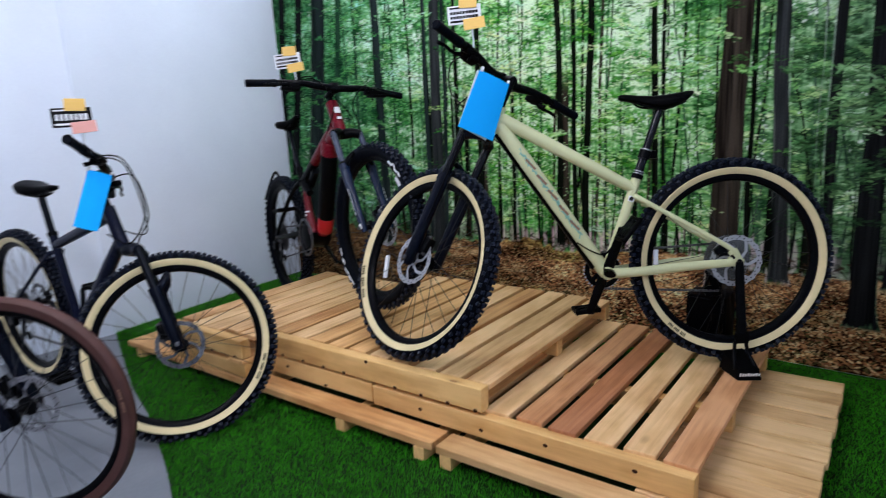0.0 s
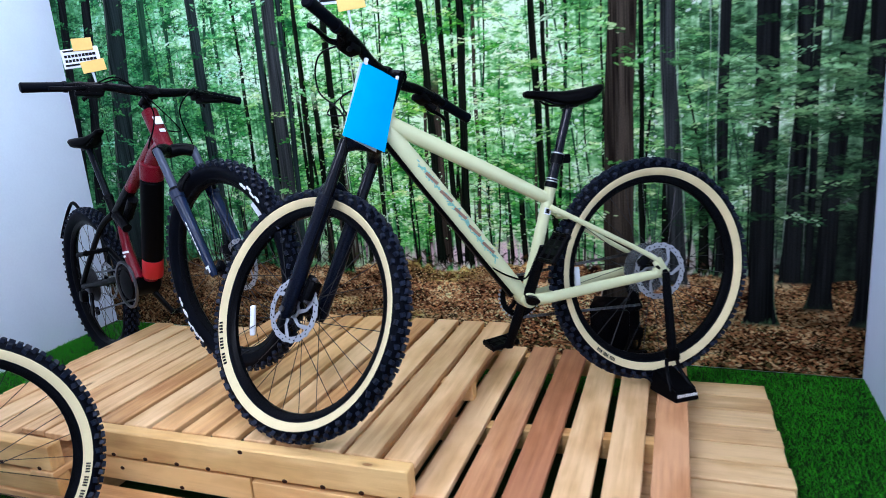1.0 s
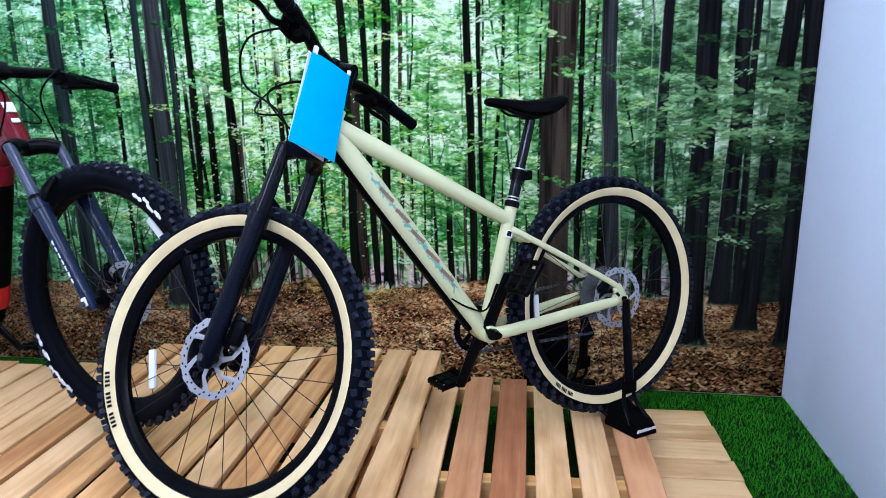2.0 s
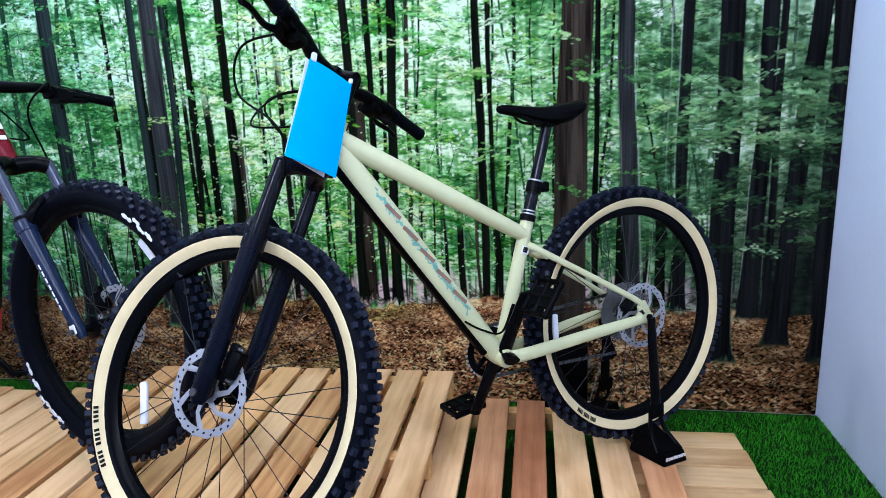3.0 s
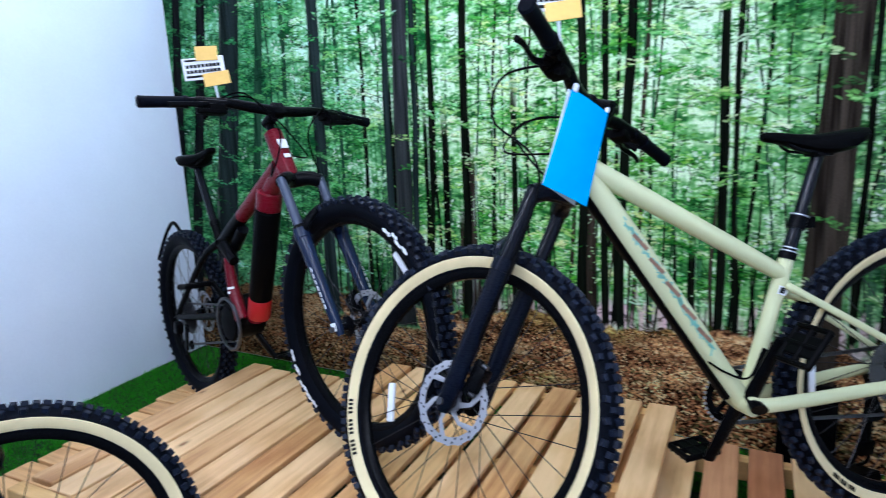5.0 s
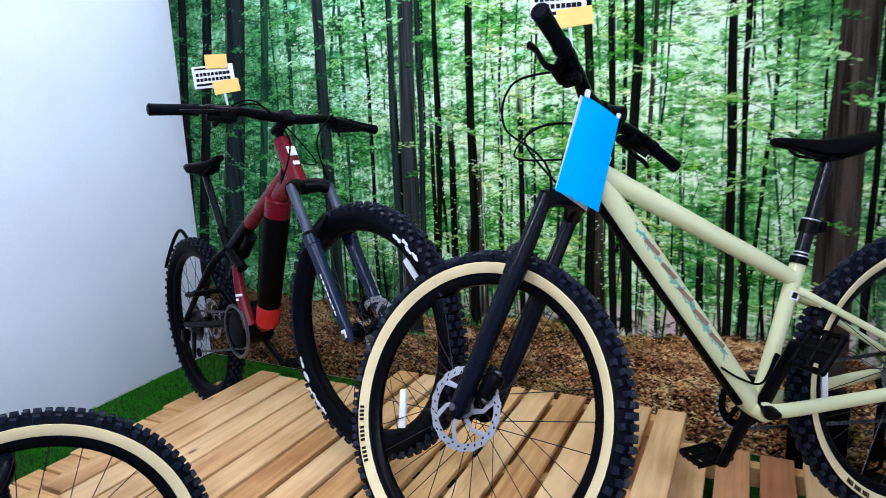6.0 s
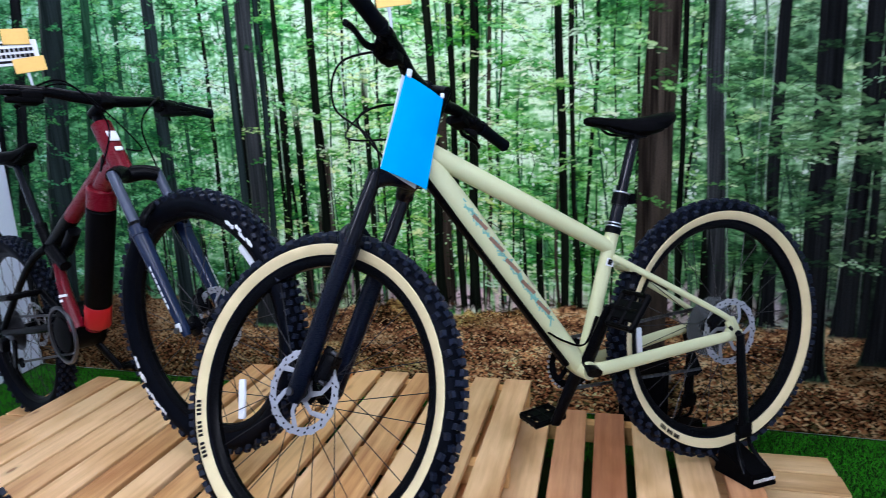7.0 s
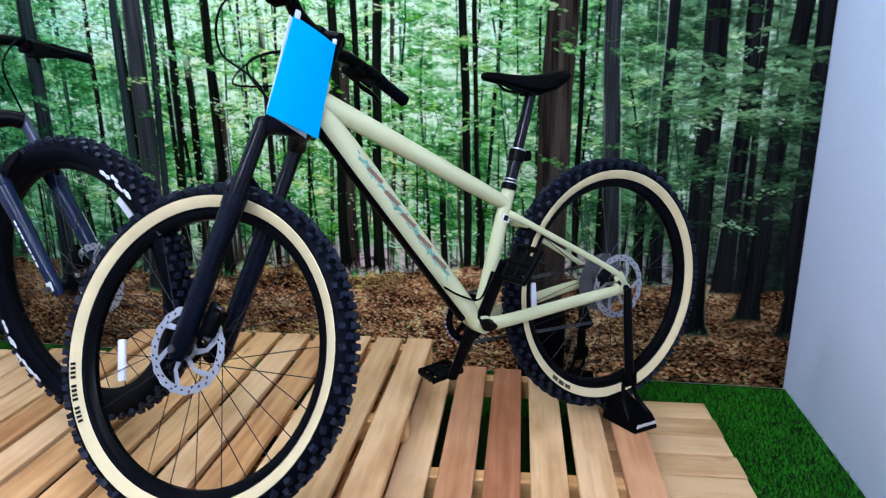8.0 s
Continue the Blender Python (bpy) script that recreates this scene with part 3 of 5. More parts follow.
    for i, t in enumerate(sorted(TRUNKS_LEFT + TRUNKS_RIGHT, key=lambda q: q[2])):
        stem(*t, i)
    sprays(300, 23, 0.72, 0.60, z1, gain=0.95, size=0.9)
    sprays(70, 27, 0.60, 0.98, 1.22, 1.0, x1, 0.75, 1.2)
    sprays(45, 28, 0.55, 0.60, 0.98, 0.9, x1, 0.5, 1.1)
    # the print is strong in its greens
    grey = col @ np.array((0.25, 0.65, 0.10))
    col = np.clip(grey[..., None] + (col - grey[..., None]) * np.interp(X, (-2.4, -1.0, -0.3, 0.4, 0.7, 1.1, 1.53), (1.03, 1.15, 1.29, 1.20, 1.02, 0.80, 0.70))[..., None], 0, 1) * np.array((1.01, 1.0, 0.98))
    # the floor of fallen leaves
    rim = 0.402 + 0.05 * (field(0.25, 9, 31) - 0.5) + 0.030 * (field(0.03, 9, 32) - 0.5)
    g = 0.30 * field(0.024, 0.010, 33) + 0.32 * field(0.010, 0.006, 34) + 0.50 * field(0.14, 0.040, 35) + 0.05
    # the litter is darker towards both ends of the sheet
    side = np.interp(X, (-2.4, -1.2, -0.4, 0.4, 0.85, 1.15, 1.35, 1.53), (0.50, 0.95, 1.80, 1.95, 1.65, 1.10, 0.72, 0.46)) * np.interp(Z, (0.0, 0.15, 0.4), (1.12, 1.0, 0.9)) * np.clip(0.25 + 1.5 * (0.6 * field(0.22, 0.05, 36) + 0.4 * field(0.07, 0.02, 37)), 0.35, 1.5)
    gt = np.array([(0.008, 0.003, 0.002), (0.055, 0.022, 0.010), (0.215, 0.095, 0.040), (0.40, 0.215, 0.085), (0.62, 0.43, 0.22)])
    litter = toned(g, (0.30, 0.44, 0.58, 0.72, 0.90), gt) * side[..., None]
    moss = np.clip(field(0.28, 0.07, 38) * 4.0 - 2.2, 0, 1) * np.interp(X, (-1.0, -0.2, 0.3, 0.8, 1.1), (0.2, 0.8, 0.9, 0.6, 0.1))
    litter *= 1 + moss[..., None] * np.array((-0.10, 0.28, -0.25))
    cracks = np.clip(1 - np.abs(field(0.050, 0.016, 39) - 0.5) * 16, 0, 1) * 0.75
    litter *= 1 - cracks[..., None]
    on = np.clip((rim - Z) / 0.012 + 0.5, 0, 1)
    feet = np.zeros_like(on)
    for xt, xb, width, foot, tone in TRUNKS_LEFT + TRUNKS_RIGHT:
        if foot < 0.39:
            hw = width * 0.55 * (1 + 0.7 * np.exp(-np.clip(Z - foot, 0, None) / 0.05))
            feet = np.maximum(feet, np.clip((hw - np.abs(X - xb - (xt - xb) * (Z - 0.4) / 1.2)) / 0.006 + 0.5, 0, 1) * np.clip((Z - foot) / 0.02 + 0.5, 0, 1))
    on *= 1 - feet
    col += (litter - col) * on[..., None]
    r = np.random.default_rng(41)
    FALLEN = np.array(((0.003, 0.0015, 0.001), (0.38, 0.180, 0.065), (0.60, 0.40, 0.19), (0.24, 0.085, 0.032), (0.005, 0.002, 0.001), (0.07, 0.06, 0.02), (0.012, 0.006, 0.003)))
    for _ in range(26000):                       # single leaves that catch the eye
        cz = 0.40 * (1 - r.random() ** 1.25)
        cx, k = r.uniform(x0, x1), 0.45 + 0.95 * (1 - cz / 0.4)
        j, i = min(h - 1, int(cz / step)), min(w - 1, int((cx - x0) / step))
        if on[j, i] < 0.5:
            continue
        dab(cx, cz, r.uniform(0.004, 0.011) * k, r.uniform(0.0026, 0.0050) * k, r.normal(0, 0.45), FALLEN[r.integers(7)] * side[j, i], 0.92)
    return np.clip(col, 0.0006, 0.95)


def forest_mural(w=1500, h=790, z1=2.064):
    x0, x1 = LEFT_X + 0.004, RIGHT_X - 0.004
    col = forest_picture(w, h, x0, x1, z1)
    xs, zs = np.linspace(x0, x1, w), np.linspace(0.0, z1, h)
    X, Z = np.meshgrid(xs, zs)
    co = np.stack([X, np.full_like(X, MURAL_Y - 0.003), Z], -1).reshape(-1, 3)
    idx = np.arange(w * h).reshape(h, w)
    quads = np.stack([idx[:-1, :-1], idx[:-1, 1:], idx[1:, 1:], idx[1:, :-1]], -1).reshape(-1, 4)
    me = bpy.data.meshes.new("forest_mural")
    me.vertices.add(len(co)), me.loops.add(quads.size), me.polygons.add(len(quads))
    me.vertices.foreach_set("co", co.ravel().astype(np.float32))
    me.loops.foreach_set("vertex_index", quads.ravel().astype(np.int32))
    me.polygons.foreach_set("loop_start", np.arange(0, quads.size, 4, dtype=np.int32))
    me.update()
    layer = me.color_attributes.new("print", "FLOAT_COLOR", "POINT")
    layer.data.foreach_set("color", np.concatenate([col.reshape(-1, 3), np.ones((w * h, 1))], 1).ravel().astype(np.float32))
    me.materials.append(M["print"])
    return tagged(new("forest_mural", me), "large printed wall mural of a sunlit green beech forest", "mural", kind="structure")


forest_mural()


# ---- turf ----
DECK = pose(0.294, 2.423, 0, 0, 0, 2.6)                 # pallet stack: its top step's near right corner
TURF = [(LEFT_X, MURAL_Y - 0.006), (WALL_BEND[0], WALL_BEND[1]), (-1.36, 2.01), (-1.05, 1.93), (-0.76, 1.83), (-0.55, 1.755), (-0.34, 1.665), (0.05, 1.5), (0.6, 1.32),
        (RIGHT_X, 1.2), (RIGHT_X, MURAL_Y - 0.006)]


def inside(x, y, poly):
    hit = False
    for (ax, ay), (bx, by) in zip(poly, poly[1:] + poly[:1]):
        if (ay > y) != (by > y) and x < (bx - ax) * (y - ay) / (by - ay) + ax:
            hit = not hit
    return hit


prism("ground", TURF[::-1], -0.0055, -0.001, M["turf"], "green artificial turf laid over the floor, backing darkened as shade for the pallet gaps", "artificial turf")


def turf_blades(count):
    rng = random.Random(3)
    inv, verts, faces = DECK.inverted(), [], []
    while len(faces) < count:
        x, y = rng.uniform(-2.35, RIGHT_X), rng.uniform(1.25, MURAL_Y - 0.02)
        d = inv @ Vector((x, y, 0))
        if (-1.6 < d.x < 0.86 and -0.08 < d.y < 0.98) or not inside(x, y, TURF):
            continue
        a, lean, tall, wide = rng.uniform(0, 6.3), rng.uniform(0.002, 0.011), rng.uniform(0.008, 0.017), rng.uniform(0.0009, 0.0019)
        b = rng.uniform(0, 6.3)
        n = len(verts)
        verts += [(x - wide * math.cos(a), y - wide * math.sin(a), -0.002), (x + wide * math.cos(a), y + wide * math.sin(a), -0.002),
                  (x + lean * math.cos(b), y + lean * math.sin(b), tall)]
        faces.append((n, n + 1, n + 2))
    me = bpy.data.meshes.new("turf_grass")
    me.from_pydata(verts, [], faces)
    me.materials.append(M["blade"])
    tagged(new("turf_grass", me), "short dark green artificial grass blades", "artificial grass", kind="stuff")


turf_blades(160000)


# ---- pallets ----
def plank(length, width, thick, material, bevel=0.0025):
    return mesh_from("slat", one_block((length, width, thick), None, bevel), material, False)


def pallet(label, u0, v0, width, depth, z0, z1, slats, material, across=False, slat_w=0.09, slat_t=0.02, bearers=(0.03, 0.5, 0.97), bearer_t=0.045,
           tones=(), lip=0.0, jitter=0.004, seed=0, ends=0.0, nails=(), board=None, core=None):
    """Slats on bearers. The slats run back from the near edge, or, across, along it; core: the stretch that the covered inner slats keep."""
    rng = random.Random(seed)
    ob = thing("wooden_pallet", label, "pallet", DECK @ pose(u0, v0, z0), "stacked pallets")
    top = z1 - z0
    run, span = (width, depth) if across else (depth, width)
    meshes = {}
    core_mesh = plank(core[1] - core[0], slat_w, slat_t, M[material]) if core else None
    start = 0.0
    if board is not None:                        # a front board flush with the slats, which end against it
        start = board + 0.049
        run -= start
        piece("front_board", mesh_from("front_board", one_block((width - 0.004, 0.045, top - 0.001), None, 0.0025), M["pine_board"], False), ob, pose(width / 2, board + 0.0225, top / 2))
    for i in range(slats):
        c = slat_w / 2 + (span - slat_w) * i / (slats - 1)
        mt = tones[i] if i < len(tones) and tones[i] else material
        if mt not in meshes:
            meshes[mt] = plank(run, slat_w, slat_t, M[mt])
        dz, shift, skew = rng.uniform(-0.0015, 0.0015), rng.uniform(-1, 1) * (jitter + ends), rng.uniform(-0.25, 0.25)
        m = pose(run / 2 + shift, c, top - slat_t / 2 + dz, 0, 0, skew) if across else pose(c, start + run / 2 + (abs(shift) if start else shift), top - slat_t / 2 + dz, 0, 0, 90 + skew)
        if core and i > 0:
            piece("slat", core_mesh, ob, pose((core[0] + core[1]) / 2 + shift, c, top - slat_t / 2 + dz, 0, 0, skew))
            continue
        piece("slat", meshes[mt], ob, m)
    h = top - slat_t - 0.002
    for k, f in enumerate(bearers):
        if board is not None and k == 0:
            continue
        ext = lip if k == 0 else 0.0
        if across:
            me = mesh_from("bearer", one_block((depth - 0.004, bearer_t, h), None, 0.002), M["pine_board"], False)
            piece("bearer", me, ob, pose(f * width, depth / 2, h / 2, 0, 0, 90))
        else:
            me = mesh_from("bearer", one_block((width - 0.004, bearer_t, h + (0.010 if ext else 0)), None, 0.002), M["pine_board"], False)
            piece("bearer", me, ob, pose(width / 2, f * depth - ext, (h + (0.010 if ext else 0)) / 2))
    for f, dz in nails:                          # nail holes in the near bearer's face
        b = bmesh.new()
        n = [b.verts.new((f * width + 0.0085 * math.cos(a), (bearers[0] * depth - lip - bearer_t / 2 if board is None else board) - 0.0008, top * dz + 0.0062 * math.sin(a))) for a in (6.2832 * k / 9 for k in range(9))]
        bot = [b.verts.new((v.co.x, v.co.y + 0.004, v.co.z)) for v in n]
        skin(b, [bot, n])
        part("nail_hole", b, M["nail"], ob, smooth=False)
    return ob


UP, MID, BASE = 0.252, 0.166, 0.077
pallet("pale pine pallet forming the upper step of the bike display", -1.10, 0.0, 1.10, 1.06, MID + 0.002, UP, 10, "pine", seed=1, board=-0.0165,
       nails=((0.095, 0.07), (0.21, 0.07), (0.319, 0.07), (0.423, 0.07), (0.536, 0.9), (0.659, 0.05), (0.768, 0.05), (0.873, 0.05), (0.975, 0.05)), bearers=(0.02, 0.52, 0.975),
       tones=("pine", "pine_pale", "pine", "pine", "pine", "pine_pale", "pine", "pine_pale", "pine_grey", "pine_pale"))
pallet("pine pallet of the lower step with some reddish slats", -0.49, 0.022, 1.155, 1.0, BASE + 0.002, MID, 10, "pine", seed=2, nails=((0.197, 0.43), (0.417, 0.33), (0.62, 0.5), (0.86, 0.55)), slat_w=0.093, lip=0.036,
       bearers=(0.02, 0.42, 0.97), tones=("pine", "pine", "pine", "pine", "pine_pale", "pine_rose", "pine_red", "pine_pale", "pine_pale", "pine_rose"))
pallet("pine pallet carrying the upper step, mostly covered", -1.12, 0.0, 0.62, 1.0, BASE + 0.002, MID, 2, "pine", seed=3, nails=((0.585, 0.1), (0.22, 0.5)), lip=0.014)
pallet("weathered pallet on the turf under the display, slats crosswise", -0.11, -0.13, 1.037, 1.13, 0.0, BASE, 11, "pine_grey", across=True, seed=4, slat_w=0.096,
       slat_t=0.028, bearers=(0.03, 0.65, 0.97), ends=0.0005, core=(0.62, 1.037))
pallet("pale pine pallet on short feet under the display", -2.10, -0.13, 1.96, 1.15, 0.0, BASE, 11, "pine", across=True, seed=5, slat_w=0.096, slat_t=0.028,
       bearers=(0.05, 0.5, 0.785, 0.975), ends=0.012, core=(0.0, 1.01))
pallet("pine pallet under the raised part close to the wall", -1.66, -0.13, 0.545, 0.96, BASE + 0.002, MID, 2, "pine", seed=6, slat_w=0.098, lip=0.0)
pallet("pale pine pallet beside the upper step, close to the wall", -1.66, -0.13, 0.545, 0.975, MID + 0.002, UP - 0.002, 5, "pine_pale", seed=7, slat_w=0.098, jitter=0.03,
       board=0.0, nails=((0.25, 0.06), (0.60, 0.06), (0.9, 0.06)))


# ---- bicycles ----
SPOKES = {}


def spoke_mesh(length, material):
    key = (round(length, 3), material)
    if key not in SPOKES:
        SPOKES[key] = mesh_from("spoke", rod((0, 0, 0), (0, 0, length), 0.0011, seg=5), M[material], True)
    return SPOKES[key]


def knobs(bm, R, width, count, rows):
    """Tread blocks: rows of (share of the width, length, breadth, height)."""
    for row, (s, ln, br, ht) in enumerate(rows):
        for i in range(count):
            a = 2 * math.pi * (i + 0.5 * (row % 2)) / count
            y = s * width / 2
            drop = 0.017 * abs(s) ** 2.6
            tilt = s * 42
            skew = (16 if (i + row) % 2 else -9) * (1 if s > 0 else -1)
            m = pose(0, 0, 0, 0, -math.degrees(a), 0) @ pose(R - drop - ht * 0.5, y, 0, 0, 0, tilt) @ pose(0, 0, 0, skew, 0, 0)
            x, yy, z = ht / 2, br / 2, ln / 2
            v = [bm.verts.new(m @ Vector(p)) for p in ((-x, -yy, -z), (-x, yy, -z), (-x, yy, z), (-x, -yy, z), (x, -yy * 0.8, -z * 0.8), (x, yy * 0.8, -z * 0.8),
                                                     (x, yy * 0.8, z * 0.8), (x, -yy * 0.8, z * 0.8))]
            for f in ((4, 5, 6, 7), (0, 1, 5, 4), (1, 2, 6, 5), (2, 3, 7, 6), (3, 0, 4, 7)):
                bm.faces.new([v[k] for k in f])


def wheel(name, parent, m, R, tw, rubber="rubber", band=None, spin=0, rotor="steel", knob=True, spokes=28, cassette=False, reflector=None, marks=(), rim_r=None):
    """A spoked wheel in the x-z plane round its own origin; y is the bike's left."""
    rr = rim_r or R - 0.066
    bm = bmesh.new()
    revolve(bm, [(rr + 0.006, -0.014), (rr + 0.004, -0.0155), (rr - 0.007, -0.0140), (rr - 0.016, -0.006), (rr - 0.016, 0.006), (rr - 0.007, 0.0140),
                 (rr + 0.004, 0.0155), (rr + 0.006, 0.014), (rr - 0.004, 0.0), (rr + 0.006, -0.014)], 64)
    top = part(name, bm, M["black"], parent, at=m @ pose(0, 0, 0, 0, spin, 0))
    h = tw / 2
    kn = 0.009 if knob else 0.0
    prof = [(rr + 0.002, -0.0145), (rr + 0.012, -h * 0.78), (rr + 0.030, -h), (R - 0.017 - kn, -h * 0.93), (R - 0.006 - kn, -h * 0.60), (R - kn, -h * 0.22),
            (R - kn, h * 0.22), (R - 0.006 - kn, h * 0.60), (R - 0.017 - kn, h * 0.93), (rr + 0.030, h), (rr + 0.012, h * 0.78), (rr + 0.002, 0.0145)]
    tyre = revolve(bmesh.new(), prof, 72)
    if knob:
        tread = bmesh.new()
        k = 0.80 if knob == "low" else 0.93      # a low tread leaves the sidewall smooth
        knobs(tread, R, tw, 54, ((-k, 0.0150, 0.0115, 0.0135), (-0.55, 0.0130, 0.0125, 0.0122), (-0.15, 0.0175, 0.0085, 0.0105), (0.17, 0.0150, 0.0090, 0.0105), (0.55, 0.0130, 0.0125, 0.0122),
                                (k, 0.0150, 0.0115, 0.0135)))
    part("tyre", tyre, M[rubber], top)
    if knob:
        part("tread", tread, M["tread"], top, "knobbly tread", smooth=False)
    if band:
        for s in (-1, 1):
            b = bmesh.new()
            revolve(b, [(rr + 0.004, s * (0.0152)), (rr + 0.012, s * (h * 0.78 + 0.0012)), (rr + 0.030, s * (h + 0.0012)), (R - 0.0255 - kn, s * (h * 0.975 + 0.0012))], 72)
            part("sidewall", b, M[band], top, "cream sidewall band" if band == "cream" else "")
    # lettering on the sidewall, as plain bars: (angle from the front, side, degrees, letters, colour)
    for at, s, span, count, ink in marks:
        b = bmesh.new()
        if ink == "white":                       # broken curved brush strokes
            rng = random.Random(int(at * 7))
            for q in range(count):
                lo = span * (q / count - 0.5) + rng.uniform(0, span * 0.1)
                arc = [radians(at + spin + lo + span * rng.uniform(0.8, 1.5) / count * j / 6) for j in range(7)]
                rad = rr + rng.uniform(0.024, 0.037)
                sweep(b, [(rad * math.cos(a), s * (h + 0.001), rad * math.sin(a)) for a in sorted(arc)], [0.002] + [rng.uniform(0.003, 0.0075) for _ in range(5)] + [0.0015], 6, 0.18)
        for j in range(0 if ink == "white" else count):
            if j % 5 != 4:
                a = at + spin + span * (j / (count - 1) - 0.5)
                ln = (rr + 0.03) * radians(span) / count * 0.62
                block(b, (0.011, 0.001, ln), pose(0, 0, 0, 0, -a, 0) @ pose(rr + 0.0205, s * (h * 0.91 + 0.0026), 0, 0, 0, s * 18), 0)
        part("sidewall_marking", b, M[ink], top, smooth=False)
    hub = revolve(bmesh.new(), [(0.0, -0.062), (0.011, -0.062), (0.011, -0.04), (0.029, -0.036), (0.029, -0.032), (0.014, -0.024), (0.014, 0.024), (0.029, 0.032), (0.029, 0.036), (0.012, 0.04),
                                (0.012, 0.062), (0.0, 0.062)], 20)
    part("hub", hub, M["black"], top)
    me = spoke_mesh(rr - 0.016 - 0.027, "spoke")
    for i in range(spokes):
        a = 360.0 * i / spokes
        s = 1 if i % 2 else -1
        cross = 9.0 if (i // 2) % 2 else -9.0
        tip = Vector(((rr - 0.014) * math.cos(radians(a)), 0.0, (rr - 0.014) * math.sin(radians(a))))
        root = Vector((0.027 * math.cos(radians(a + cross * 7)), 0.033 * s, 0.027 * math.sin(radians(a + cross * 7))))
        q = (tip - root).to_track_quat("Z", "Y").to_matrix().to_4x4()
        k = (tip - root).length / (rr - 0.043)
        piece("spoke", me, top, Matrix.Translation(root) @ q @ Matrix.Diagonal((1, 1, k, 1)))
    if rotor:
        b = bmesh.new()
        revolve(b, [(0.090, 0.0445), (0.090, 0.0465), (0.0740, 0.0465), (0.0740, 0.0445)], 48, closed=True)
        for i in range(6):
            a = i * 60
            sweep(b, [pose(0, 0, 0, 0, a, 0) @ Vector((0.020, 0.0455, 0)), pose(0, 0, 0, 0, a + 14, 0) @ Vector((0.048, 0.0455, 0)), pose(0, 0, 0, 0, a + 34, 0) @ Vector((0.076, 0.0455, 0))],
                  [0.0065, 0.0048, 0.0070], 4, 0.18)
        revolve(b, [(0.022, 0.042), (0.022, 0.0475), (0.014, 0.0475)], 18)
        for i in range(18):                      # wavy rim teeth
            block(b, (0.005, 0.0018, 0.013), pose(0, 0, 0, 0, i * 20 + 6, 0) @ pose(0.0895, 0.0455, 0), 0)
        disc = part("brake_disc", b, M[rotor], top, "perforated steel brake disc")
        b = bmesh.new()
        for i in range(36):
            block(b, (0.0035, 0.0030, 0.0055), pose(0, 0, 0, 0, i * 10 + (i % 3) * 2, 0) @ pose(0.0775 + 0.0038 * (i % 3), 0.0455, 0, 0, 30, 0), 0)
        part("slot_ring", b, M["ink"], disc, smooth=False)
    if cassette:
        b = bmesh.new()
        for k in range(9):
            r = 0.082 - 0.0065 * k
            y = -0.026 - 0.0038 * k
            revolve(b, [(r - 0.016, y), (r, y), (r, y - 0.0016), (r - 0.016, y - 0.0016)], 40, closed=True)
            n = int(r * 520)
            for j in range(n):
                block(b, (0.004, 0.0015, 0.004), pose(0, 0, 0, 0, 360 * j / n, 0) @ pose(r + 0.001, y - 0.0008, 0), 0)
        part("cassette", b, M["grey_metal"], top, "grey steel cassette", smooth=False)
        part("spoke_guard", revolve(bmesh.new(), [(0.030, -0.022), (0.088, -0.020), (0.088, -0.0215), (0.030, -0.0235)], 40, closed=True), M["smoke"], top)
    if reflector:
        for a in (reflector[0],):
            part("reflector", one_block((0.018, 0.010, 0.092), pose(0, 0, 0, 0, a - spin, 0) @ pose(reflector[1], 0, 0), 0.004, 2), M["white"], top, "white spoke reflector")
    return top


def saddle_bm(tip, back, z, scale=1.0):
    """Nose at x = tip, tail at x = back, top about z."""
    ln = tip - back
    bm, rings = bmesh.new(), []
    for f, w, t, dz in ((0.0, 0.020, 0.012, 0.008), (0.04, 0.036, 0.020, 0.008), (0.12, 0.062, 0.032, 0.005), (0.25, 0.071, 0.044, -0.001), (0.4, 0.058, 0.046, -0.006),
                        (0.55, 0.036, 0.038, -0.009), (0.72, 0.024, 0.027, -0.007), (0.88, 0.0205, 0.022, -0.004), (0.97, 0.017, 0.019, -0.004), (1.0, 0.010, 0.012, -0.007)):
        x = back + ln * f
        w *= scale
        rings.append(add_ring(bm, [(x, w * math.cos(a) * (1.0 if math.sin(a) < 0.2 else 0.96), z + dz - t * 0.5 + (t * 0.5 if math.sin(a) > 0 else t * 0.62) * math.copysign(abs(math.sin(a)) ** 0.6, math.sin(a)))
                                   for a in (2 * math.pi * k / 16 for k in range(16))]))
    skin(bm, rings)
    return bm


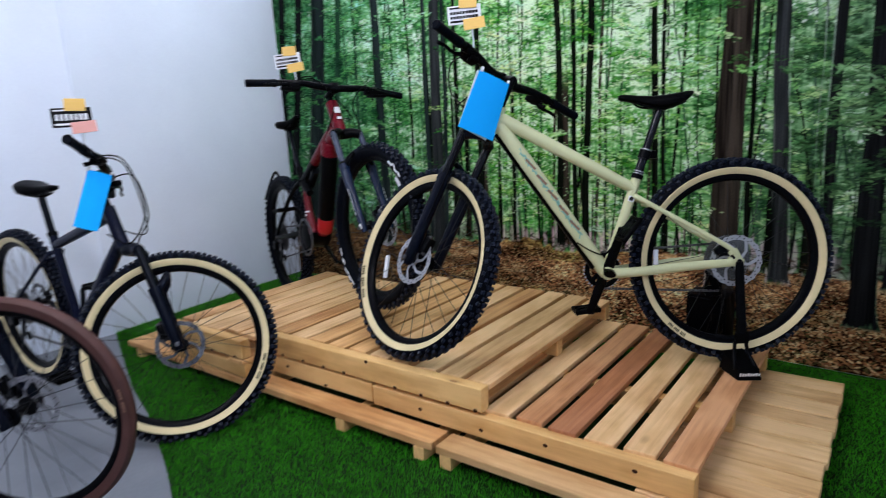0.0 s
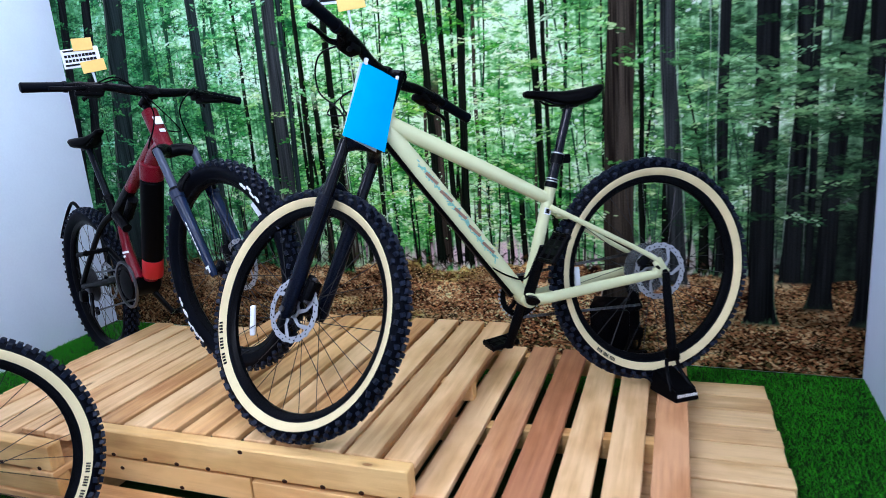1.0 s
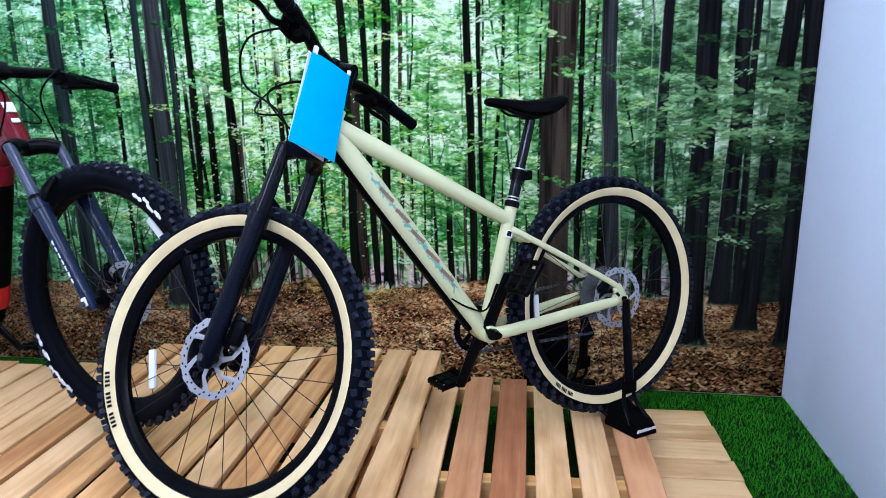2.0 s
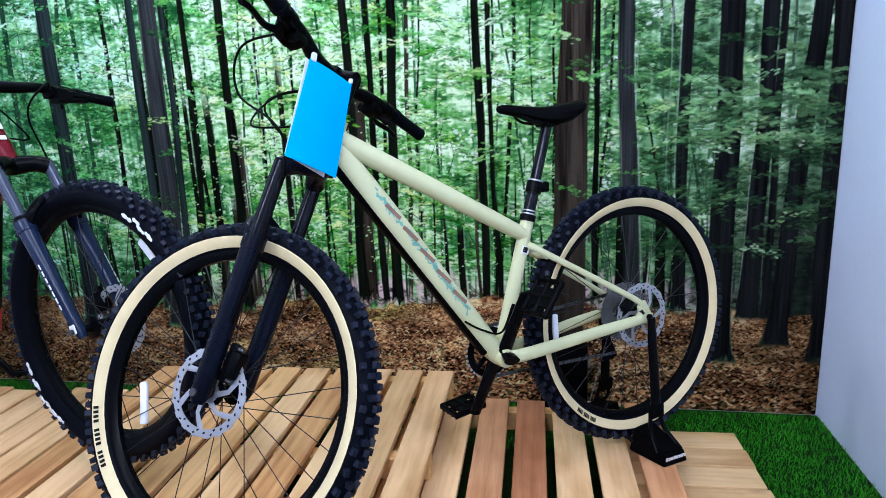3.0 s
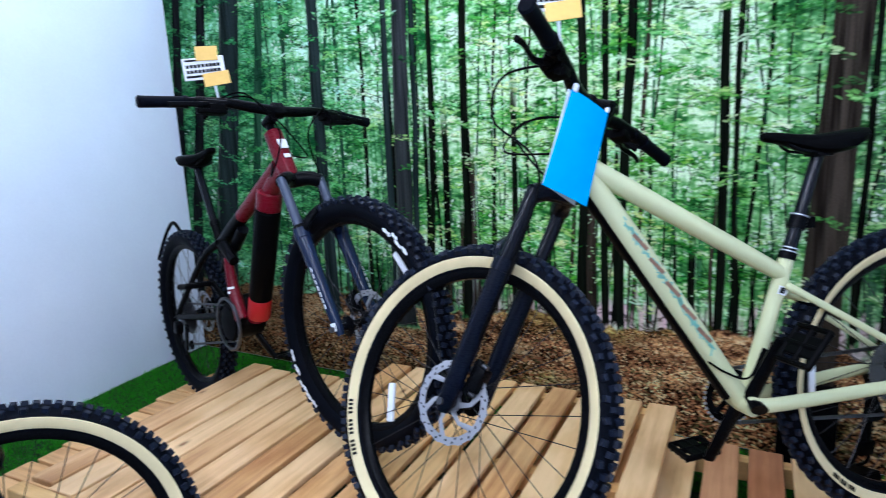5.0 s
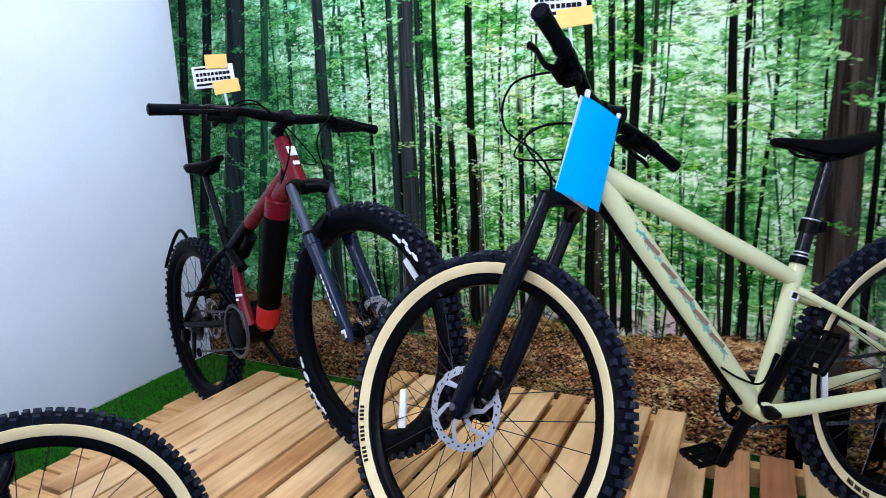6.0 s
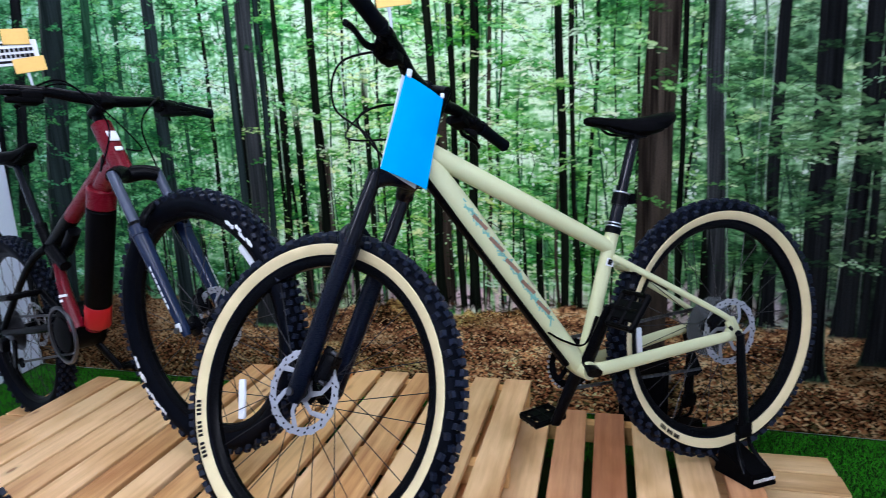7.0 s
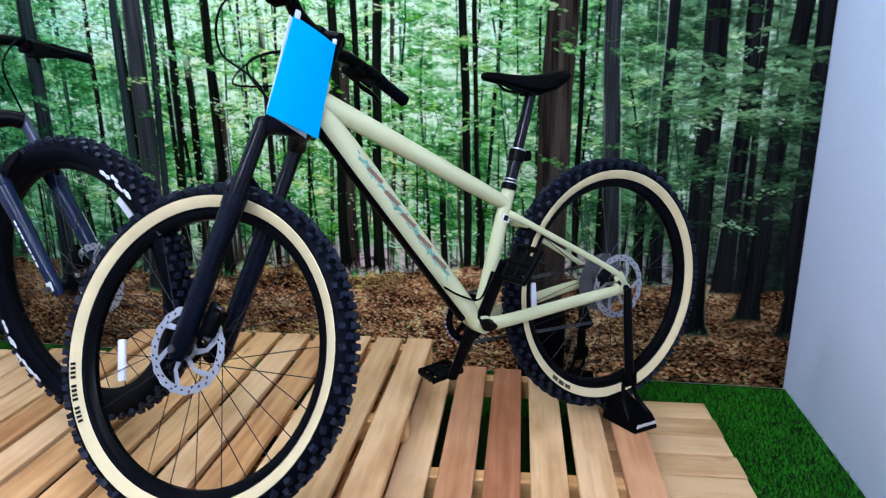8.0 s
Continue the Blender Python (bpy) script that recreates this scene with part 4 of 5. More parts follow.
def bicycle(name, label, m, p):
    """A mountain bike: x forward, y left, ground at z = 0 under both wheels, rear axle over the origin."""
    bike = thing(name, label, "bicycle", m, "displayed bicycles")
    R, wb = p["R"], p["wb"]
    fr, fk = M[p["paint"]], M[p["fork"]]
    bb, st = Vector((p["bb"][0], 0, R + p["bb"][1])), Vector((p["seat"][0], 0, R + p["seat"][1]))
    ha = radians(p.get("head", 66))
    up = Vector((-math.cos(ha), 0, math.sin(ha)))
    base = Vector((wb - 0.048 / math.sin(ha), 0, R))

    def axis(h):                                 # point of the steering axis at that height over the axles
        return base + up * (h / up.z)

    S = Matrix.Translation(base) @ Matrix.Rotation(radians(p["steer"]), 4, up) @ Matrix.Translation(-base)
    hb, ht = axis(p["ht"][0]), axis(p["ht"][1])
    dt_r, tt_r = p.get("dt_r", 0.026), p.get("tt_r", 0.021)
    fwd = Vector((math.sin(ha), 0, math.cos(ha)))

    # frame
    part("head_tube", rod(hb - up * 0.004, ht + up * 0.004, p.get("ht_r", 0.0245), p.get("ht_r", 0.0245) - 0.001, 18), fr, bike)
    d0, d1 = hb + up * p.get("dt_up", 0.024) - fwd * 0.004, bb + Vector((0.006, 0, 0.006))
    if p.get("battery"):
        d1 = Vector((0.632, 0, R + 0.004))
        c0, c1 = d0.lerp(d1, 0.085) + Vector((-0.100, 0, -0.004)), Vector((0.630, 0, R + 0.004))
        part("down_tube", sweep(bmesh.new(), [d0, c0.lerp(d0, 0.3) + Vector((-0.012, 0, 0)), c0.lerp(c1, 0.2) + Vector((-0.012, 0, 0)), c1 + Vector((-0.03, 0, -0.012))], [dt_r * 0.92, dt_r * 0.95, dt_r, dt_r * 0.9], 16, 0.86, 4), fr, bike)
    else:
        part("down_tube", sweep(bmesh.new(), [d0, d0.lerp(d1, 0.25), d0.lerp(d1, 0.75), d1], [dt_r * 0.92, dt_r * 1.06, dt_r, dt_r * 0.92], 16, 0.92), fr, bike)
    t0, t1 = ht - up * p.get("tt_dn", 0.026) - fwd * 0.004, Vector((st.x, 0, st.z)) + (bb - st).normalized() * p.get("tt_drop", 0.045)
    if p.get("battery"):                         # a low top tube whose line runs on in the stays
        t0, t1 = Vector((0.955, 0, R + 0.500)), Vector((0.40, 0, R + 0.280))
    part("top_tube", sweep(bmesh.new(), [t0, t0.lerp(t1, 0.3), t0.lerp(t1, 0.8), t1], [tt_r * 1.08, tt_r * 1.06, tt_r * 0.96, tt_r * 0.86], 16), fr, bike)
    if p.get("battery"):                         # the paint turns black towards the seat
        part("tube_sleeve", sweep(bmesh.new(), [t0.lerp(t1, 0.60), t0.lerp(t1, 0.8), t1 - (t1 - t0) * 0.01], [tt_r * 1.05, tt_r * 1.02, tt_r * 0.92], 16), M["black"], bike)
    part("seat_tube", rod(bb, st, 0.0185, 0.0175, 16), M["black"] if p.get("full") else fr, bike)
    part("bottom_bracket", revolve(bmesh.new(), [(0.0, -0.040), (0.021, -0.040), (0.0235, -0.036), (0.0235, 0.036), (0.021, 0.040), (0.0, 0.040)], 20, bb), fr, bike)
    part("seat_clamp", rod(st - (st - bb).normalized() * 0.004, st + (st - bb).normalized() * 0.012, 0.0205, seg=18), M["black"], bike)
    ax = Vector((0, 0, R))
    stay = (st - bb).normalized()
    if not p.get("full"):
        for s in (1, -1):
            part("chainstay", sweep(bmesh.new(), [bb + Vector((-0.012, s * 0.030, 0.0)), bb + Vector((-0.075, s * 0.040, 0.004)), ax.lerp(bb, 0.35) + Vector((0, s * 0.060, 0.0)),
                                                  ax + Vector((0.028, s * 0.068, -0.004))], [0.018, 0.0175, 0.016, 0.014], 12, 0.7, 4), fr, bike)
            part("seatstay", sweep(bmesh.new(), [st - stay * p.get("ss", 0.075) + Vector((-0.008, s * 0.016, 0)), st - stay * (p.get("ss", 0.075) + 0.012) + Vector((-0.05, s * 0.034, -0.012)),
                                                 ax + Vector((0.055, s * 0.064, 0.062)), ax + Vector((0.012, s * 0.067, 0.026))], [0.0095, 0.0085, 0.008, 0.009], 10, 0.9, 5), fr, bike)
            b = bmesh.new()
            block(b, (0.058, 0.008, 0.032), Matrix.Translation(ax + Vector((0.012, s * 0.068, -0.002))) @ pose(0, 0, 0, 0, -8, 0), 0.007, 2)
            block(b, (0.034, 0.008, 0.046), Matrix.Translation(ax + Vector((0.014, s * 0.068, 0.022))) @ pose(0, 0, 0, 0, 30, 0), 0.006, 2)
            plate = part("dropout", b, fr, bike)
            part("dropout_window", one_block((0.011, 0.0085, 0.020), Matrix.Translation(ax + Vector((0.022, s * 0.0682, 0.017))) @ pose(0, 0, 0, 0, 42, 0), 0.002), M["ink"], plate)
            part("axle_bolt", revolve(bmesh.new(), [(0.0, s * 0.066), (0.009, s * 0.066), (0.009, s * 0.078), (0.006, s * 0.080), (0.0, s * 0.080)], 14, ax), M["black"], bike)
        part("stay_bridge", rod(st - stay * (p.get("ss", 0.075) + 0.02) + Vector((-0.058, -0.034, -0.014)), st - stay * (p.get("ss", 0.075) + 0.02) + Vector((-0.058, 0.034, -0.014)), 0.007), fr, bike)
    else:
        rock = st + (bb - st) * 0.42
        for s in (1, -1):
            part("chainstay", sweep(bmesh.new(), [bb + Vector((-0.02, s * 0.040, 0.03)), ax.lerp(bb, 0.5) + Vector((0, s * 0.062, 0.012)), ax + Vector((0.0, s * 0.072, 0.0))],
                                    [0.017, 0.014, 0.013], 12, 0.7, 4), M["black"], bike)
            part("seatstay", sweep(bmesh.new(), [t1 + Vector((0.03, s * 0.024, 0.004)), t1.lerp(ax, 0.22) + Vector((0, s * 0.050, 0.012)), ax + Vector((0.0, s * 0.070, 0.014))], [0.016, 0.014, 0.013], 12, 0.8, 4),
                 M["black"], bike)
        part("shock", sweep(bmesh.new(), [rock + Vector((0.04, 0, 0.02)), rock + Vector((0.10, 0, 0.06)), rock + Vector((0.101, 0, 0.0605)), rock + Vector((0.19, 0, 0.12))], [0.012, 0.012, 0.021, 0.021], 16),
             M["black"], bike, "black rear shock absorber")
    # seat post and saddle
    dirn = (st - bb).normalized()
    sx = (p["saddle"][0] + p["saddle"][1]) / 2 - 0.01
    ptop = st + dirn * ((R + p["saddle"][2] - 0.048 - st.z) / dirn.z)
    b = sweep(bmesh.new(), [st, st + dirn * 0.085, st + dirn * 0.0851, ptop], [0.0158, 0.0158, 0.0142, 0.0142] if p.get("dropper") else [0.0145] * 4, 16)
    post = part("seatpost", b, M["stanchion"], bike)
    if p.get("dropper"):
        part("post_collar", rod(st + dirn * 0.070, st + dirn * 0.10, 0.0205, seg=18), M["black"], post)
        for q in (0.014, 0.022, 0.101):
            part("post_ring", rod(st + dirn * q, st + dirn * (q + 0.003), 0.0213 if q > 0.1 else 0.0185, seg=18), M["steel"], post, "thin silver ring")
        block_m = Matrix.Translation(st + dirn * 0.085 + Vector((-0.028, 0, 0)))
        part("post_lever", one_block((0.034, 0.016, 0.028), block_m, 0.006, 2), M["plastic"], post)
    sad = part("saddle", saddle_bm(p["saddle"][0], p["saddle"][1], R + p["saddle"][2]), M["plastic"], bike, "black padded saddle")
    for s in (1, -1):
        z = R + p["saddle"][2]
        part("saddle_rail", sweep(bmesh.new(), [(p["saddle"][1] + 0.03, s * 0.030, z - 0.030), (sx - 0.04, s * 0.022, z - 0.046), (sx + 0.05, s * 0.022, z - 0.046), (p["saddle"][0] - 0.05, s * 0.012, z - 0.026)],
                                  0.0036, 8, 1, 4), M["black"], sad)
    part("seat_clamp_head", one_block((0.042, 0.052, 0.022), Matrix.Translation((ptop.x, 0, R + p["saddle"][2] - 0.048)), 0.006, 2), M["black"], sad)
    # steering: fork, stem, bar
    crown_h = p["ht"][0] - 0.022
    ac = axis(crown_h)
    lx = Vector((wb, 0, R)) + up * ((ac - base).length)           # along the legs, at the crown
    b = bmesh.new()
    sweep(b, [lx + Vector((0, -0.068, 0)), lx + Vector((-0.020, -0.040, 0.012)), ac + Vector((0, 0, 0.012)), lx + Vector((-0.020, 0.040, 0.012)), lx + Vector((0, 0.068, 0))],
          [0.022, 0.022, 0.026, 0.022, 0.022], 14, 1.0, 4)
    part("fork_crown", turned(b, S), M["black"] if p["fork"] != "satin" else fk, bike)
    axl = Vector((wb, 0, R))
    seal = (lx - axl).length * p.get("seal", 0.60)
    for s in (1, -1):
        o = Vector((0, s * 0.068, 0))
        part("fork_stanchion", turned(rod(axl + up * (seal - 0.02) + o, lx + o + up * 0.012, 0.0165 * p.get("leg", 1.0), seg=16), S), M[p.get("stanchion", "stanchion")], bike)
        leg = part("fork_leg", turned(sweep(bmesh.new(), [axl + up * -0.022 + o, axl + up * 0.0 + o, axl + up * 0.05 + o, axl + up * (seal - 0.03) + o, axl + up * (seal - 0.029) + o, axl + up * seal + o],
                                            [w * p.get("leg", 1.0) for w in ((0.011, 0.017, 0.0180, 0.0245, 0.0270, 0.0270) if p.get("battery") else (0.014, 0.021, 0.0215, 0.0225, 0.0245, 0.0245))], 16), S), fk, bike)
        part("axle_bolt", turned(revolve(bmesh.new(), [(0.0, s * 0.068), (0.008, s * 0.068), (0.008, s * 0.094), (0.0, s * 0.094)], 12, axl), S), M["grey_metal"], leg)
        if p.get("leg_print"):
            b = bmesh.new()
            for j in range(7):
                block(b, (0.003, 0.002, 0.014), Matrix.Translation(axl + up * (0.07 + j * 0.019) + o + Vector((0.006, s * 0.0222 * p.get("leg", 1.0), 0))) @ pose(0, 0, 0, 0, math.degrees(ha) - 90, 0), 0)
            part("leg_marking", turned(b, S), M["white"], leg, smooth=False)
            part("leg_wiper", turned(rod(axl + up * (seal - 0.002) + o, axl + up * (seal + 0.012) + o, 0.0225, 0.0200, 16), S), M["black"], leg)
            part("foot_decal", turned(one_block((0.020, 0.003, 0.024), Matrix.Translation(axl + up * 0.006 + o + Vector((0.004, s * 0.0165, 0))) @ pose(0, 0, 0, 0, math.degrees(ha) - 80, 0), 0.001), S), M["white"], leg, smooth=False)
    bb2 = axl + up * (seal - 0.02)
    part("fork_brace", turned(sweep(bmesh.new(), [bb2 + Vector((0, -0.066, 0)), bb2 + Vector((0.020, -0.054, 0.048)), bb2 + Vector((0.022, 0, 0.080)), bb2 + Vector((0.020, 0.054, 0.048)), bb2 + Vector((0, 0.066, 0))],
                                    [0.016, 0.014, 0.013, 0.014, 0.016], 12, 0.7, 4), S), M["black"] if p.get("battery") else fk, bike)
    cm = Matrix.Translation(axl + up * 0.052 + Vector((-0.046, 0.046, 0))) @ pose(0, 0, 0, 0, -28, 0)
    cal = part("brake_caliper", turned(block(one_block((0.030, 0.036, 0.058), cm, 0.009, 2), (0.020, 0.014, 0.082), cm @ pose(0.012, 0.006, 0), 0.005, 2), S), M["black"], bike)
    for dz in (-0.033, 0.033):
        part("caliper_bolt", turned(rod(cm @ Vector((0.002, 0.008, dz)), cm @ Vector((-0.012, 0.008, dz)), 0.0052, seg=10), S), M["grey_metal"], cal)
    st_c = axis(p["bar"][0] - 0.02)
    part("steerer_spacer", turned(rod(ht, st_c + up * 0.010, 0.0155, seg=16), S), M["black"], bike)
    stem_end = st_c + fwd * p.get("stem", 0.045)
    part("stem", turned(block(rod(st_c - fwd * 0.012, stem_end, 0.020, 0.018, 14), (0.036, 0.046, 0.042), Matrix.Translation(stem_end) @ pose(0, 0, 0, 0, math.degrees(ha) - 90, 0), 0.008, 2), S), M["black"], bike)
    hw, rise, back = p["bar"][1] / 2, 0.02, 0.045
    hp = [(stem_end + up * (rise * q - p.get("bar_roll", 0) * s * y) - fwd * (back * k) + Vector((0, s * y, 0))) for s, y, q, k in
          ((-1, hw, 1.1, 1.0), (-1, hw * 0.45, 1.0, 0.25), (-1, hw * 0.22, 0.2, 0.0), (-1, 0.03, 0, 0), (1, 0.03, 0, 0), (1, hw * 0.22, 0.2, 0.0), (1, hw * 0.45, 1.0, 0.25), (1, hw, 1.1, 1.0))]
    part("handlebar", turned(sweep(bmesh.new(), hp, [0.0122, 0.0142, 0.0165, 0.0170, 0.0170, 0.0165, 0.0142, 0.0122], 12, 1, 4), S), M["black"], bike, "wide black handlebar")
    lf = (fwd * 0.72 - up * 0.70).normalized()   # the levers point forward and down
    for s, end, inner in ((-1, hp[0], hp[1]), (1, hp[-1], hp[-2])):
        d = (inner - end).normalized()
        b = sweep(bmesh.new(), [end - d * 0.004, end, end + d * 0.004, end + d * 0.06, end + d * 0.118, end + d * 0.1185, end + d * 0.130], [0.013, 0.0175, 0.0165, 0.0158, 0.0162, 0.0185, 0.0185], 14)
        part("grip", turned(b, S), M["rubber"], bike, "black rubber grip")
        c = end + d * 0.165
        b = bmesh.new()
        sweep(b, [c - d * 0.012, c + d * 0.012], 0.0175, 12)
        sweep(b, [c + lf * 0.012, c + lf * 0.032 + d * 0.02, c + lf * 0.034 + d * 0.060], [0.012, 0.0135, 0.011], 10)
        sweep(b, [c + lf * 0.032 + d * 0.01, c + lf * 0.044 - d * 0.02, c + lf * 0.042 - d * 0.075, c + lf * 0.047 - d * 0.105], [0.0085, 0.0075, 0.0065, 0.0075], 8, 0.8, 3)
        part("brake_lever", turned(b, S), M["black"], bike)
        b = bmesh.new()
        block(b, (0.040, 0.044, 0.026), Matrix.Translation(c + d * 0.046 - up * 0.020 + fwd * 0.004), 0.007, 2)
        sweep(b, [c + d * 0.03 - up * 0.028, c + d * 0.01 - up * 0.034 - fwd * 0.028], [0.006, 0.009], 8, 0.6)
        part("shifter", turned(b, S), M["plastic"], bike)
        if p.get("battery"):                     # the drive's thumb switch under the bar
            part("drive_switch", turned(block(one_block((0.044, 0.052, 0.030), Matrix.Translation(c + d * 0.030 - up * 0.036 + fwd * 0.012), 0.008, 2), (0.020, 0.090, 0.014),
                                              Matrix.Translation(c + d * 0.010 - up * 0.050 + fwd * 0.024), 0.005, 2), S), M["plastic"], bike)
    # hoses from the levers in bows to the frame and the fork
    cb = p.get("hose", 0.13)
    for s, h0, target in ((1, hp[-1], axl + up * 0.14 + Vector((-0.03, 0.085, 0))), (-1, hp[0], S.inverted() @ (hb.lerp(ht, 0.35) + Vector((-0.02, -0.03, 0))))):
        d = Vector((0, -s, 0))
        c = h0 + d * 0.215 + fwd * 0.03
        pts = [c, c + fwd * cb * 0.75 + d * 0.05 - up * 0.03, ac + fwd * (cb * 1.0) + up * 0.12 + Vector((0, s * 0.05, 0)), ac + fwd * 0.035 + up * 0.01 + Vector((0, s * 0.085, 0)), target]
        part("brake_hose", turned(sweep(bmesh.new(), pts, 0.0028, 6, 1, 8), S), M["plastic"], bike)
    c = hp[0] + Vector((0, 0.23, 0)) + fwd * 0.03
    part("gear_cable", turned(sweep(bmesh.new(), [c, c + fwd * cb * 0.9 + Vector((0, 0.06, -0.05)), ac + fwd * cb * 0.8 + up * 0.06 + Vector((0, 0.03, 0)), ac + up * 0.10 + Vector((0.01, 0.034, 0))], 0.0024, 6, 1, 8), S),
         M["plastic"], bike)
    # wheels
    wheel("front_wheel", bike, S @ Matrix.Translation(axl), R, p["tw"], p["rubber"], p.get("band"), p.get("spin", 0), p.get("rotor", "steel"), p.get("knob", True), reflector=p.get("refl_f"), marks=p.get("marks", ()), rim_r=p.get("rim_r"))
    wheel("rear_wheel", bike, Matrix.Translation(ax), R, p["tw"], p["rubber"], p.get("band"), p.get("spin2", 20), p.get("rotor", "steel"), p.get("knob", True), cassette=True, reflector=p.get("refl_r"), marks=p.get("marks_r", ()), rim_r=p.get("rim_r"))
    part("brake_caliper", one_block((0.040, 0.026, 0.026), Matrix.Translation(ax + Vector((0.062, 0.050, 0.040))) @ pose(0, 0, 0, 0, 35, 0), 0.007, 2), M["black"], bike)
    # drive
    crank = p.get("crank", -90)
    for s in (1, -1):
        a = radians(crank if s > 0 else crank + 180)
        e = bb + Vector((math.cos(a) * 0.170, s * 0.074, math.sin(a) * 0.170))
        part("crank_arm", sweep(bmesh.new(), [bb + Vector((0, s * 0.058, 0)), bb.lerp(e, 0.12) + Vector((0, s * 0.010, 0)), e], [0.023, 0.0195, 0.0155], 12, 0.62), M["black"], bike)
        pm = Matrix.Translation(e + Vector((0, s * 0.066, 0))) @ pose(0, 0, 0, 0, p.get("pedal", (0, 0))[0 if s > 0 else 1], 0)
        b = bmesh.new()
        for dx in (-0.043, 0.043):
            block(b, (0.012, 0.096, 0.018), pm @ pose(dx, 0, 0), 0.004)
        for dy in (-0.044, 0.0, 0.044):
            block(b, (0.092, 0.012, 0.016), pm @ pose(0, dy, 0), 0.004)
        sweep(b, [pm @ Vector((0, -0.06 * s, 0)), pm @ Vector((0, 0.045 * s, 0))], 0.008, 10)
        for dx in (-0.044, 0.044):
            for dy in (-0.036, -0.012, 0.012, 0.036):
                block(b, (0.003, 0.003, 0.026), pm @ pose(dx, dy, 0), 0)
        block(b, (0.052, 0.088, 0.010), pm, 0.003)
        part("pedal", b, M["plastic"], bike, "black platform pedal", smooth=False)
    b = bmesh.new()
    cr = 0.066
    revolve(b, [(cr - 0.018, -0.047), (cr, -0.047), (cr, -0.051), (cr - 0.018, -0.051)], 48, bb, True)
    teeth = bmesh.new()
    for j in range(32):
        block(teeth, (0.006, 0.003, 0.006), Matrix.Translation(bb + Vector((0, -0.049, 0))) @ pose(0, 0, 0, 0, j * 11.25, 0) @ pose(cr + 0.002, 0, 0), 0)
    for j in range(4):
        a = radians(45 + 90 * j)
        sweep(b, [bb + Vector((0, -0.049, 0)), bb + Vector((math.cos(a) * (cr - 0.01), -0.049, math.sin(a) * (cr - 0.01)))], 0.008, 8, 0.5)
    ring = part("chainring", b, M["black"], bike, smooth=False)
    part("teeth", teeth, M["steel"], ring, "silver chainring teeth", smooth=False)
    cg = 0.045                                   # chain: links along both runs
    runs = [(bb + Vector((0, -0.049, cr + 0.002)), ax + Vector((0, -0.046, cg + 0.010))), (bb + Vector((0, -0.049, -cr - 0.002)), ax + Vector((0.02, -0.050, -0.125)))]
    for q0, q1 in runs:
        b = bmesh.new()
        n = int((q1 - q0).length / 0.0127)
        ang = math.degrees(math.atan2(-(q1 - q0).z, (q1 - q0).x))
        for j in range(n + 1):
            block(b, (0.0105, 0.0065, 0.008), Matrix.Translation(q0.lerp(q1, j / n)) @ pose(0, 0, 0, 0, ang, 0), 0)
        part("chain_run", b, M["grey_metal"], bike, smooth=False)
    b = bmesh.new()
    block(b, (0.040, 0.032, 0.050), Matrix.Translation(ax + Vector((0.012, -0.082, -0.045))) @ pose(0, 0, 0, 0, 20, 0), 0.009, 2)
    block(b, (0.030, 0.010, 0.110), Matrix.Translation(ax + Vector((0.030, -0.062, -0.095))) @ pose(0, 0, 0, 0, 24, 0), 0.004)
    for dz in (-0.055, -0.125):
        revolve(b, [(0.0, -0.056), (0.020, -0.056), (0.020, -0.049), (0.0, -0.049)], 16, ax + Vector((0.022 if dz > -0.1 else 0.05, 0, dz)))
    part("derailleur", b, M["black"], bike, "black rear derailleur")
    # painted panels and letters on the tubes, as plain bars
    if p.get("decals"):
        b2, b3 = bmesh.new(), bmesh.new()
        dd = (d1 - d0).normalized()
        ang = math.degrees(math.atan2(-dd.z, dd.x))
        rng = random.Random(8)
        for k in range(5):
            c = d0.lerp(d1, 0.30 + 0.10 * k) + Vector((0, 0.0262, 0.002))
            part("painted_letter", one_block((0.048, 0.0016, 0.0085), Matrix.Translation(c) @ pose(0, 0, 0, 0, ang + 8, 0) @ pose(0, 0, -0.006), 0), M["rust"], bike, smooth=False)
        for k in range(110):
            c = d0.lerp(d1, rng.uniform(0.22, 0.78)) + Vector((0, 0.0252, rng.uniform(0.000, 0.016)))
            block(b2, (rng.uniform(0.008, 0.026), 0.0016, 0.0032), Matrix.Translation(c) @ pose(0, 0, 0, 0, ang + rng.uniform(-50, 50), 0), 0)
        sd = (bb - st).normalized()
        sa = math.degrees(math.atan2(-sd.z, sd.x))
        block(b3, (0.020, 0.001, 0.022), Matrix.Translation(st.lerp(bb, 0.22) + Vector((0, 0.0182, 0))) @ pose(0, 0, 0, 0, sa, 0), 0)
        part("brush_paint", b2, M["teal"], bike, smooth=False)
        sticker = part("frame_sticker", b3, M["white"], bike, smooth=False)
        b4 = bmesh.new()
        for k in range(3):
            block(b4, (0.0045, 0.001, 0.013), Matrix.Translation(st.lerp(bb, 0.205 + 0.016 * k) + Vector((0, 0.0190, 0.001 * k))) @ pose(0, 0, 0, 0, sa, 0), 0)
        part("sticker_print", b4, M["ink"], sticker, smooth=False)
        under = Vector((-dd.z, 0, dd.x)) * (0.0275 if dd.x < 0 else -0.0275)
        c0, c1 = d0.lerp(d1, 0.86) + Vector((0, 0.026, 0)), st.lerp(bb, 0.62) + Vector((0, 0.018, 0))
        part("cable_loop", sweep(bmesh.new(), [c0 + Vector((0.05, 0.004, 0.03)), c0, c0.lerp(c1, 0.5) + Vector((0, 0.012, -0.035)), c1], [0.0026, 0.0026, 0.0026, 0.007], 8, 1, 6), M["plastic"], bike)
